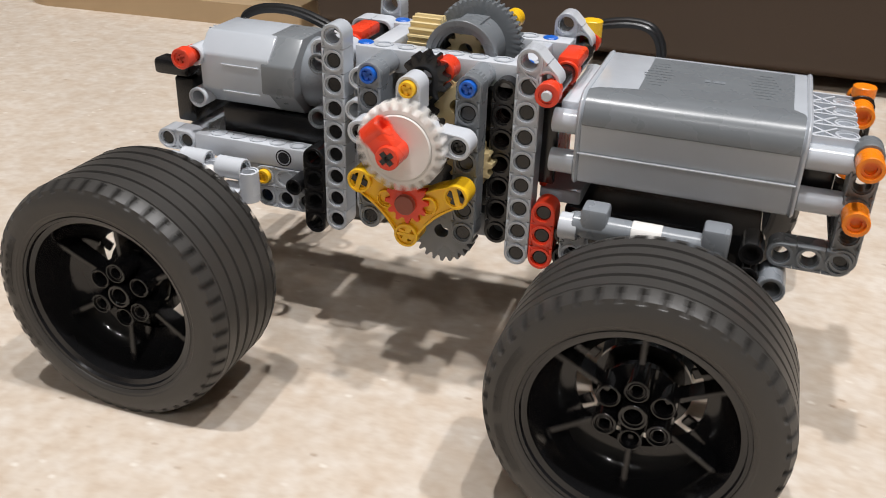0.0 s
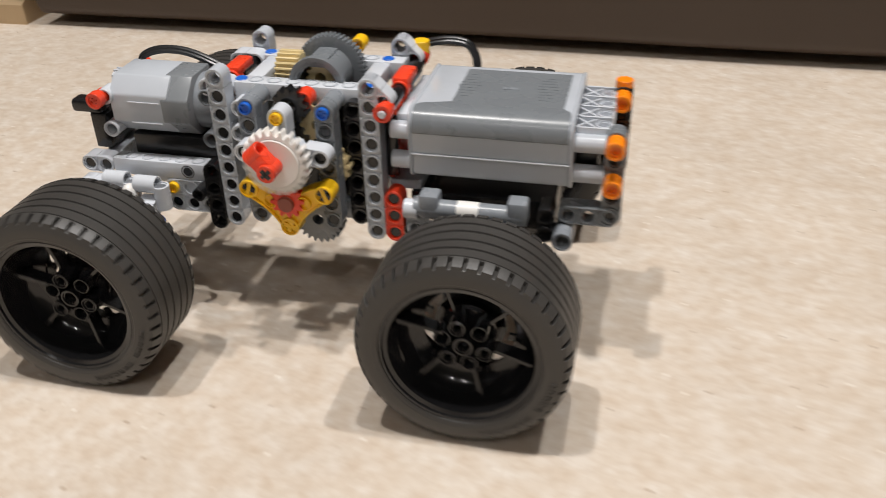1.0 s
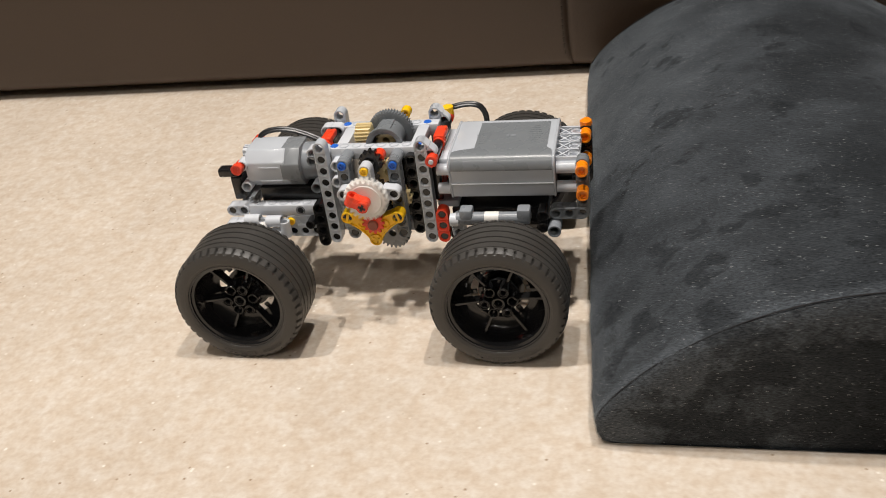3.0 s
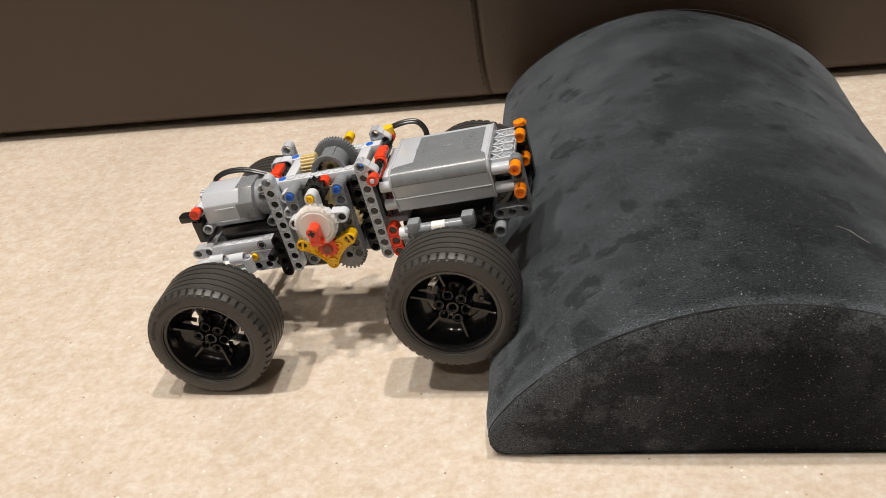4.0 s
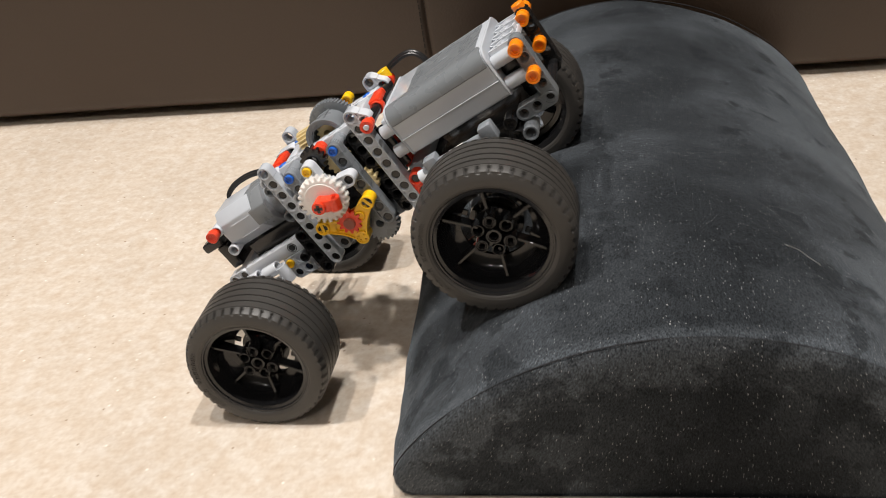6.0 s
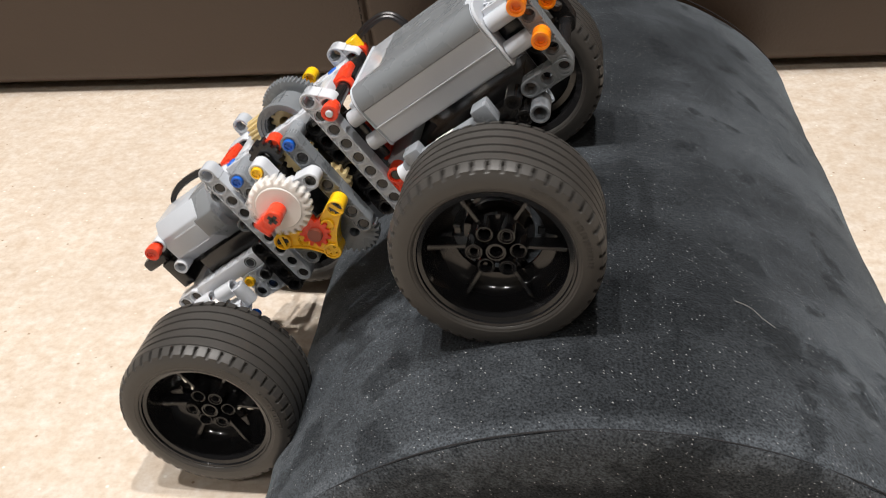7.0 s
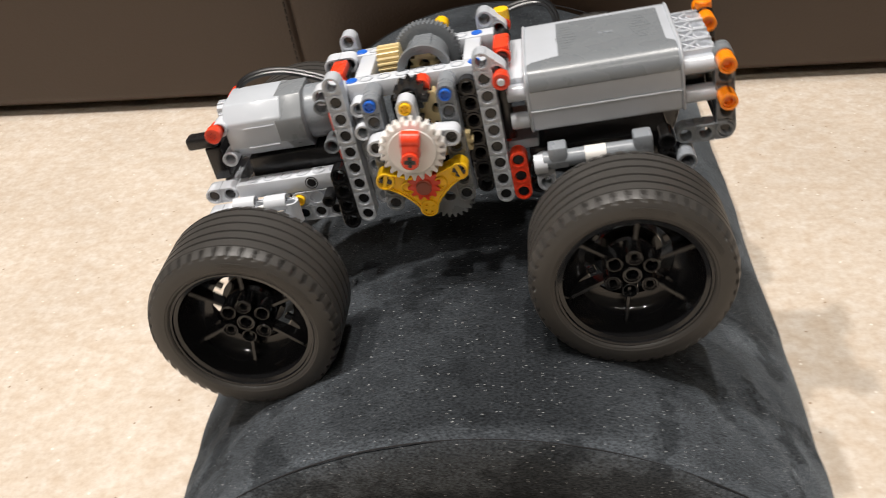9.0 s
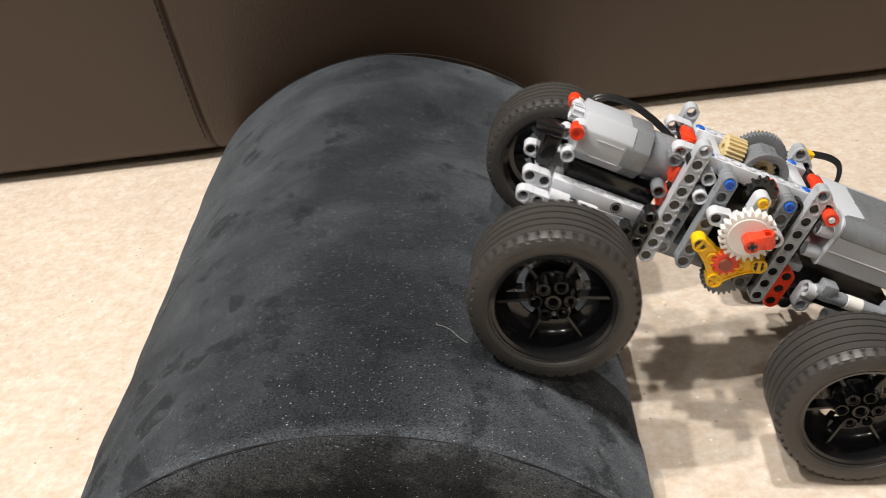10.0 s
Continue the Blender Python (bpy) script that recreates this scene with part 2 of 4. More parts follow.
def lathe(bm, profile, n=32, axis="Y", at=(0, 0, 0), closed=False, m=None):
    """Turns (radius, along) pairs about an axis."""
    rings = []
    turn = {"Y": lambda c, s, r, a: (r * c, a, r * s), "X": lambda c, s, r, a: (a, r * c, r * s), "Z": lambda c, s, r, a: (r * c, r * s, a)}[axis]
    for r, a in profile:
        ring = []
        for i in range(n):
            w = 2 * math.pi * i / n
            p = Vector(turn(math.cos(w), math.sin(w), r, a)) + Vector(at)
            ring.append(bm.verts.new(m @ p if m else p))
        rings.append(ring)
    pairs = list(zip(rings, rings[1:])) + ([(rings[-1], rings[0])] if closed else [])
    for a, b in pairs:
        for i in range(n):
            bm.faces.new((a[i], a[(i + 1) % n], b[(i + 1) % n], b[i]))
    return rings


def rod(bm, r, a0, a1, axis="Y", at=(0, 0, 0), n=20, cham=0.0003, m=None):
    """A solid round rod with small chamfers."""
    rings = lathe(bm, [(r - cham, a0), (r, a0 + cham), (r, a1 - cham), (r - cham, a1)], n, axis, at, m=m)
    bm.faces.new(rings[0])
    bm.faces.new(rings[-1][::-1])


def tube(bm, r, hole, a0, a1, axis="Y", at=(0, 0, 0), n=20, step=0.0006, m=None):
    """A round tube with a stepped mouth at both ends."""
    c = hole + (r - hole) * 0.45
    lathe(bm, [(hole, a0 + step), (c, a0 + step), (c, a0), (r - 0.0002, a0), (r, a0 + 0.0002), (r, a1 - 0.0002), (r - 0.0002, a1), (c, a1), (c, a1 - step), (hole, a1 - step)], n, axis, at, closed=True, m=m)


def beam_bm(cells, ends, h=0.00385, w=0.0039):
    """Pin-holed flat beam in the XZ plane, holes along Y. cells: hole places in studs;
    ends: for each hole the directions (dx, dz) in which the beam goes on."""
    bm = bmesh.new()
    n = 24
    for k, (cx, cz) in enumerate(cells):
        go = [Vector(d).normalized() for d in ends[k]]
        span = ST / 2 * (Vector((ends[k][0])).length if ends[k] else 1)
        hole = 0.00245

        def outer(u, inset, reach):
            best = w - inset
            for d in go:
                f = u.dot(d)
                if f > 1e-6:
                    side = abs(u.x * d.y - u.y * d.x)
                    rad = min(reach / f, (w - inset) / side if side > 1e-6 else 1)
                    best = max(best, rad)
            return best

        us = [Vector((math.cos(2 * math.pi * i / n), math.sin(2 * math.pi * i / n))) for i in range(n)]
        for side in (1, -1):
            rings = []

            def ring(rads, y):
                rings.append([bm.verts.new((cx * ST + u.x * r, min(y, low) * side, cz * ST + u.y * r)) for u, r, low in zip(us, rads, tops[len(rings)])])

            rim = [0.0033] * n
            web = [max(0.00365, outer(u, 0.0007, span)) if len(go) else 0.0036 for u in us]
            full = [outer(u, 0.0, span) for u in us]
            soft = [outer(u, 0.00025, span) for u in us]
            # towards a neighbour the recess runs on, with no wall between the cells
            neck = [any(u.dot(d) > 1e-6 and abs(u.x * d.y - u.y * d.x) / u.dot(d) * span < w - 0.0007 for d in go) for u in us]
            tops = [[h] * n] * 6 + [[h - 0.0006 if q else h for q in neck]] * 5
            ring([hole] * n, 0)
            ring([hole] * n, h - 0.0008)
            ring([0.0029] * n, h - 0.0008)
            ring([0.0029] * n, h)
            ring([0.0036] * n, h)
            ring([0.0036] * n, h - 0.0006)
            ring(web, h - 0.0006)
            ring(web, h)
            ring(soft, h)
            ring(full, h - 0.00025)
            ring(full, 0)
            for a, b in zip(rings, rings[1:]):
                for i in range(n):
                    bm.faces.new((a[i], a[(i + 1) % n], b[(i + 1) % n], b[i]))
    bmesh.ops.remove_doubles(bm, verts=bm.verts[:], dist=1e-6)
    return bm


def line_beam(n):
    cells = [(i, 0) for i in range(n)]
    ends = [[d for d, ok in (((1, 0), i < n - 1), ((-1, 0), i > 0)) if ok] for i in range(n)]
    return beam_bm(cells, ends)


BEAMS = {}
ORG = Vector((-6.1, 3.5, -6.4)) * ST  # the truck's base: under its rear axle, on the floor
BASE = Matrix.Translation(-ORG)


def beam(parent, n, x, y, z, along="X", hole="Y", mat=None, label="", name="beam"):
    """A beam of n holes from its first hole's centre, along an axis, its holes along another."""
    mat = mat or GREY
    key = (n, mat.name)
    if key not in BEAMS:
        ob = mesh_ob(name, line_beam(n), mat)
        BEAMS[key] = ob.data
        bpy.data.objects.remove(ob)
    ob = new(name, BEAMS[key])
    ob.parent = parent
    e = {"X": Vector((1, 0, 0)), "Y": Vector((0, 1, 0)), "Z": Vector((0, 0, 1))}
    a, b = (e[along] if isinstance(along, str) else Vector(along).normalized()), (e[hole] if isinstance(hole, str) else Vector(hole).normalized())
    c = a.cross(b)
    ob.matrix_basis = BASE @ Matrix.Translation((x * ST, y * ST, z * ST)) @ Matrix((a, b, c)).transposed().to_4x4()
    return tagged(ob, label) if label else ob


def pin_end(parent, x, y, z, mat, r=0.0026, length=1.0, axis="Y", name="pin", cross=True, label="", collar=False):
    """The visible end of a pin or axle: a short rod with a crossed mouth."""
    bm = bmesh.new()
    L = length * ST
    if collar:
        tube(bm, 0.0037, 0.0016, -L / 2, -L / 2 + 0.004, axis)
        tube(bm, 0.0031, 0.0016, -L / 2 + 0.004, L / 2, axis)
    else:
        tube(bm, r, r * 0.45, -L / 2, L / 2, axis, step=0.0012)
        rod(bm, r * 0.6, -L / 2 + 0.0028, L / 2 - 0.0028, axis, n=12)
    if cross:
        for ang in (0, 90):
            mm = {"Y": Matrix.Rotation(radians(ang + 20), 4, "Y"), "X": Matrix.Rotation(radians(ang + 20), 4, "X"), "Z": Matrix.Rotation(radians(ang + 20), 4, "Z")}[axis]
            d = {"Y": (r * 1.5, L * 0.86, 0.0012, 1), "X": (L * 0.86, r * 1.5, 0.0012, 1), "Z": (r * 1.5, 0.0012, L * 0.86, 1)}[axis]
            bmesh.ops.create_cube(bm, size=1, matrix=mm @ Matrix.Diagonal(d))
    return part(name, bm, mat, parent, label, BASE @ Matrix.Translation((x * ST, y * ST, z * ST)))


def gear_bm(teeth, radius, thick, depth=0.0016, hub=0.0036, web=0.5, face=None):
    """A spur gear about Y with a recessed web and a raised hub."""
    bm = bmesh.new()
    n = teeth * 4
    face = face or thick

    def rad(i, tip):
        return radius if (i % 4 in (0, 1)) else radius - depth

    loops = []
    for r, a, tooth in ((0.0024, thick / 2, 0), (hub, thick / 2, 0), (hub, thick / 2 * web, 0), (radius - depth - 0.0016, thick / 2 * web, 0), (radius - depth - 0.0012, thick / 2, 0), (0, thick / 2 - 0.0003, 1), (0, -thick / 2 + 0.0003, 1), (radius - depth - 0.0012, -thick / 2, 0), (hub, -thick / 2, 0), (0.0024, -thick / 2, 0)):
        loops.append([bm.verts.new(((rad(i, 0) if tooth else r) * math.cos(2 * math.pi * i / n), a, (rad(i, 0) if tooth else r) * math.sin(2 * math.pi * i / n))) for i in range(n)])
    for a, b in zip(loops, loops[1:] + loops[:1]):
        for i in range(n):
            bm.faces.new((a[i], a[(i + 1) % n], b[(i + 1) % n], b[i]))
    return bm


# ---- the room ----
def room():
    bm = bmesh.new()
    box(bm, -3.2, 4.2, -3.4, 3.0, -0.12, 0.0)
    tagged(mesh_ob("floor", bm, FLOOR, 0), "beige speckled vinyl floor", "floor", kind="structure")
    bm = bmesh.new()
    box(bm, -3.2, 4.2, -3.4, 3.0, 2.5, 2.6)
    tagged(mesh_ob("ceiling", bm, PAINT, 0), "plain warm pale ceiling", "ceiling", kind="structure")
    for name, q in (("wall_north", (-3.2, 4.2, 3.0, 3.12)), ("wall_south", (-3.2, 4.2, -3.52, -3.4)), ("wall_east", (4.2, 4.32, -3.4, 3.0)), ("wall_west", (-3.32, -3.2, -3.4, 3.0))):
        bm = bmesh.new()
        box(bm, *q, 0, 2.5)
        tagged(mesh_ob(name, bm, PAINT, 0), "plain warm pale wall", "wall", kind="structure")


room()

SOFA_Y = 0.427


def sofa():
    root = tagged(new("sofa"), "dark brown leather sofa with stitched front panels", "sofa")
    root.location = (0.9, SOFA_Y + 0.416, 0)
    root.rotation_euler = (0, 0, 0.0227)
    inv = Matrix.Translation((-0.9, -SOFA_Y - 0.4, 0))

    LEAN = 0.18  # the front overhangs its foot

    def seam_x(z):
        return 0.6285 + 0.007 * math.exp(-max(z, 0.0) / 0.022)

    def panel(x0, x1, ga, gb):
        """A padded, overhanging front panel: rounded below, its ends drawn in at the seam."""
        bm = bmesh.new()
        nx, prof = 110, []
        for i in range(9):
            w = math.pi / 2 * i / 8
            prof.append((0.011 - 0.011 * math.sin(w), 0.0195 - 0.011 * math.cos(w)))
        prof = [(0.10, 0.0085), (0.05, 0.0085)] + prof + [(0, 0.035), (0, 0.055), (0, 0.08), (0, 0.11), (0, 0.16), (0, 0.22), (0, 0.30), (0.0, 0.40), (0.012, 0.425), (0.05, 0.437), (0.35, 0.44), (0.35, 0.0085)]
        rows = []
        for k in range(nx + 1):
            f = k / nx
            f = f * f * (3 - 2 * f)
            ring = []
            for p, z in prof:
                xa, xb = (seam_x(z) + 0.0002 if ga else x0), (seam_x(z) - 0.0002 if gb else x1)
                x = xa + (xb - xa) * f
                d = 0.0
                for edge, on in ((xa, ga), (xb, gb)):
                    if on:
                        d += 0.0018 * math.exp(-((x - edge) / 0.0018) ** 2) + 0.0010 * math.exp(-((x - edge) / 0.030) ** 2)
                soft = 0.0009 * math.sin(x * 9 + 5 * z) + 0.0007 * math.sin(x * 23 + 1.3) * math.exp(-z / 0.05)
                ring.append(bm.verts.new((x, SOFA_Y + p + (d + soft - LEAN * (z - 0.012)) * (p < 0.2) * (z > 0.009), z)))
            rows.append(ring)
        for a, b in zip(rows, rows[1:]):
            for i in range(len(prof) - 1):
                bm.faces.new((a[i], a[i + 1], b[i + 1], b[i]))
        bm.faces.new(rows[0])
        bm.faces.new(rows[-1][::-1])
        part("front_panel", bm, LEATHER, root, m=inv, smooth=50)

    panel(-0.150, 0.626, 0, 1)
    panel(0.626, 1.75, 1, 0)
    # added slab, set back: its black colour deepens the shade in the gap
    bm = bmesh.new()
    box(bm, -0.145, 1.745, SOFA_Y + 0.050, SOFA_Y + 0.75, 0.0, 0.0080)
    part("base", bm, SHADOWGAP, root, "black slab standing in for the shade under the sofa", inv, 0)
    bm = bmesh.new()
    box(bm, -0.15, 1.75, SOFA_Y + 0.351, SOFA_Y + 0.85, 0.012, 0.44, 0.02)
    part("seat_body", bm, LEATHER, root, m=inv)
    bm = bmesh.new()
    box(bm, -0.15, 1.75, SOFA_Y + 0.60, SOFA_Y + 0.85, 0.441, 0.85, 0.05, 4)
    part("backrest", bm, LEATHER, root, m=inv)
    bm = bmesh.new()
    for k in range(56):
        z = 0.024 + k * 0.0066
        x, y = seam_x(z + 0.002) - 0.0052, SOFA_Y + 0.0004 - LEAN * (z - 0.010)
        m = Matrix.Translation((x, y, z + 0.0021)) @ Matrix.Rotation(math.atan(LEAN), 4, "X") @ Matrix.Diagonal((0.0010, 0.0022, 0.0040, 1))
        bmesh.ops.create_cube(bm, size=1, matrix=m)
    part("stitching", bm, THREAD, root, "dark thread stitches beside the seam", inv, 0)


sofa()


def bed_slab():
    """The low wooden platform that ends beside the sofa."""
    root = tagged(new("wooden_platform"), "low pale wooden platform on the floor beside the sofa", "platform")
    root.location = (-0.6, 0.7, 0)
    inv = Matrix.Translation((0.6, -0.7, 0))
    bm = bmesh.new()
    r = 0.03
    pts = [(-0.157, 0.80), (-0.157, 0.418), (-0.20, 0.416)]
    pts += [(-0.385 - r * math.sin(a), 0.405 + r - r * math.cos(a)) for a in [math.pi / 2 * i / 8 for i in range(9)]]
    pts += [(-0.415, 0.80)]
    lo = [bm.verts.new((x, y, 0.0)) for x, y in pts]
    hi = [bm.verts.new((x, y, 0.017)) for x, y in pts]
    top = [bm.verts.new((x + (0.003 if x < -0.3 else 0), y + 0.004, 0.020)) for x, y in pts]
    for a, b in ((lo, hi), (hi, top)):
        for i in range(len(pts)):
            j = (i + 1) % len(pts)
            bm.faces.new((a[i], a[j], b[j], b[i]))
    bm.faces.new(top)
    part("board", bm, WOOD, root, m=inv)
    bm = bmesh.new()
    box(bm, -0.40, -0.158, 0.46, 0.80, 0.0205, 0.036, 0.003)
    part("upper_board", bm, WOOD, root, m=inv)
    bm = bmesh.new()
    box(bm, -0.39, -0.160, 0.50, 0.80, 0.0365, 0.40, 0.01)
    part("leather_block", bm, LEATHER, root, "dark brown leather block on the board", inv)


bed_slab()


# ---- the half-round cushion ----
PX, PW, PY0, PY1 = 0.8170, 0.1545, -0.075, 0.411


def cushion():
    root = tagged(new("half_round_cushion"), "black velvet half-round bolster cushion lying flat on the floor", "cushion")
    root.location = (PX, 0.17, 0)
    inv = Matrix.Translation((-PX, -0.17, 0))

    def section(h):
        pts = [(-0.1460, 0.0005), (-0.1515, 0.003), (-0.1545, 0.009), (-0.1550, 0.015)]
        n = 56
        for i in range(n + 1):
            a = math.pi * i / n
            u = -math.cos(a) * 0.995
            pts.append((PW * u, 0.019 + (h - 0.019) * (1 - u * u) ** 0.8))
        pts += [(0.1550, 0.015), (0.1545, 0.009), (0.1515, 0.003), (0.1460, 0.0005)]
        return pts

    bm = bmesh.new()
    rows = []
    cap = [(-0.0745, 0.05), (-0.0758, 0.35), (-0.0765, 0.6), (-0.0769, 0.76), (-0.0768, 0.87), (-0.0760, 0.937), (-0.0747, 0.9665), (-0.0740, 0.961), (-0.0730, 0.969), (-0.066, 0.985), (-0.054, 0.998)]
    n = 70
    body = [(-0.046 + (PY1 - 0.029 + 0.046) * i / n, 1.0) for i in range(n + 1)]
    ys = cap + body + [(PY1 - 0.075 - y, s) for y, s in cap[::-1]]
    for k, (y, s) in enumerate(ys):
        f = min(1, max(0, (y - PY0) / (PY1 - PY0)))
        h = 0.1045 - 0.0055 * f
        ring = []
        skew = (0.264 - y) * 0.036  # it lies a little askew to the sofa
        for x, z in section(h):
            px, pz = x * (1 - (1 - s) * (0.33 if s > 0.7 else 0.33 + (0.7 - s) * 0.95)), z * s
            pz = max(pz, 0.0008)
            u = max(0.0, x / PW)
            px -= 0.010 * f * u * (1 - u) * 4 * (pz / h)  # slumped at the far end
            yy = y + (0.004 if y < 0 else -0.004) * math.exp(-pz / 0.014) * max(0.0, min(1.0, (0.985 - s) / 0.05))
            q = Vector((px * 14, y * 14, pz * 14))
            w = 0.0016 * noise.noise(q) + 0.0007 * noise.noise(q * 3.1)
            fold = (px * 0.8 + (y - PY0) * 0.62)
            near = math.exp(-((px - 0.112) / 0.035) ** 2 - ((y + 0.035) / 0.045) ** 2)
            w += 0.0016 * near * math.sin(fold * 330)
            near = math.exp(-((px + 0.120) / 0.03) ** 2 - ((y + 0.04) / 0.04) ** 2)
            w += 0.0012 * near * math.sin((px * 0.75 - y * 0.66) * 300)
            up = Vector((x / PW * 0.8, 0, 0.2 + z * 8)).normalized()
            lift = min(1, pz / 0.02)
            left = skew * (1 - x / PW) / 2
            ring.append(bm.verts.new((PX + px + up.x * w * lift + left, yy, pz + up.z * w * lift)))
        rows.append(ring)
    for a, b in zip(rows, rows[1:]):
        for i in range(len(a) - 1):
            bm.faces.new((a[i], a[i + 1], b[i + 1], b[i]))
        bm.faces.new((a[-1], a[0], b[0], b[-1]))
    bm.faces.new(rows[0])
    bm.faces.new(rows[-1][::-1])
    part("cover", bm, VELVET, root, m=inv, smooth=60)
    for y0, s in ((-0.0740, 0.9615), (PY1 - 0.0010, 0.9615)):
        bm = bmesh.new()
        rings = []
        h = 0.1045 - 0.0055 * (y0 > 0)
        pts = [Vector((PX + x * (1 - (1 - s) * 0.33) + (0.264 - y0) * 0.036 * (1 - x / PW) / 2, y0, z * s + 0.0006)) for x, z in section(h)][3:-3]
        for i, p in enumerate(pts):
            t = (pts[min(i + 1, len(pts) - 1)] - pts[max(i - 1, 0)]).normalized()
            side = Vector((0, 1, 0))
            nn = t.cross(side)
            rings.append([bm.verts.new(p + 0.00036 * (math.cos(a) * side + math.sin(a) * nn)) for a in [2 * math.pi * j / 6 for j in range(6)]])
        for a, b in zip(rings, rings[1:]):
            for j in range(6):
                bm.faces.new((a[j], a[(j + 1) % 6], b[(j + 1) % 6], b[j]))
        part("seam", bm, SEAM, root, "dark sewn seam", inv)
    # zip pull at the foot of the front
    bm = bmesh.new()
    box(bm, 0.919, 0.931, -0.0770, -0.0740, 0.0, 0.0036, 0.0008)
    tube(bm, 0.0022, 0.0012, -0.0762, -0.0750, "Y", (0.9325, 0, 0.0022), n=14)
    part("zip_pull", bm, ZIP, root, "small dark metal zip pull", inv)


cushion()


def hair():
    """A stray white hair on the velvet."""
    bm = bmesh.new()
    pts = [Vector((0.874 + 0.015 * k / 12 + 0.0012 * math.sin(k * 0.5), 0.005 - 0.010 * (k / 12) ** 1.6, 0.0)) for k in range(13)]
    for p in pts:
        u = (p.x - PX) / PW
        p.z = 0.0194 + (0.1035 - 0.019) * (1 - u * u) ** 0.8 + 0.0012
    rings = []
    for p in pts:
        rings.append([bm.verts.new(p + Vector((0, 0.00016 * math.cos(a), 0.00016 * math.sin(a)))) for a in (0, 2.1, 4.2)])
    for a, b in zip(rings, rings[1:]):
        for j in range(3):
            bm.faces.new((a[j], a[(j + 1) % 3], b[(j + 1) % 3], b[j]))
    tagged(mesh_ob("hair", bm, WHITE), "stray white hair lying on black velvet", "hair")


hair()


# ---- the toy truck ----
truck = tagged(new("toy_truck"), "grey brick-built toy truck with four big black tyres", "toy truck")
MOVING = {}


def tyre_bm():
    bm = bmesh.new()
    lugs, n = 46, 46 * 6
    step = (0.0, 0.35, 0.68, 0.705, 0.84, 0.975)  # block, then groove, with steep flanks
    half = [(0.0297, -0.0165), (0.0305, -0.0184), (0.0312, -0.0189), (0.0318, -0.0190), (0.0322, -0.01925), (0.0345, -0.0193), (0.0366, -0.0190), (0.0378, -0.0184), ("in", -0.0181), ("lug", -0.0160), ("lug", -0.0138), (0.0401, -0.0136), (0.0401, -0.0131), (0.0406, -0.0129)]
    for g in (0.0084, 0.0030):
        half += [(0.0407, -g - 0.0008), (0.0400, -g - 0.0006), (0.0400, -g + 0.0006), (0.0407, -g + 0.0008)]
    prof = half + [(r, -a) for r, a in half[::-1]]
    rings = []
    for r, a in prof:
        ring = []
        for i in range(n):
            k = i % 6
            w = 2 * math.pi * (i // 6 + step[k] + (0.5 if a > 0 else 0)) / lugs
            if r == "lug":
                rr = (0.0407 if abs(a) < 0.015 else 0.0401) if k < 3 else 0.0384
            elif r == "in":
                rr = 0.0391 if k < 3 else 0.0380
            else:
                rr = r
            ring.append(bm.verts.new((rr * math.cos(w), a, rr * math.sin(w))))
        rings.append(ring)
    for a, b in zip(rings, rings[1:] + rings[:1]):
        for i in range(n):
            bm.faces.new((a[i], a[(i + 1) % n], b[(i + 1) % n], b[i]))
    return bm


NEAR_Y, FAR_Y, AXLE_Z = -5.7, 13.6, -1.27


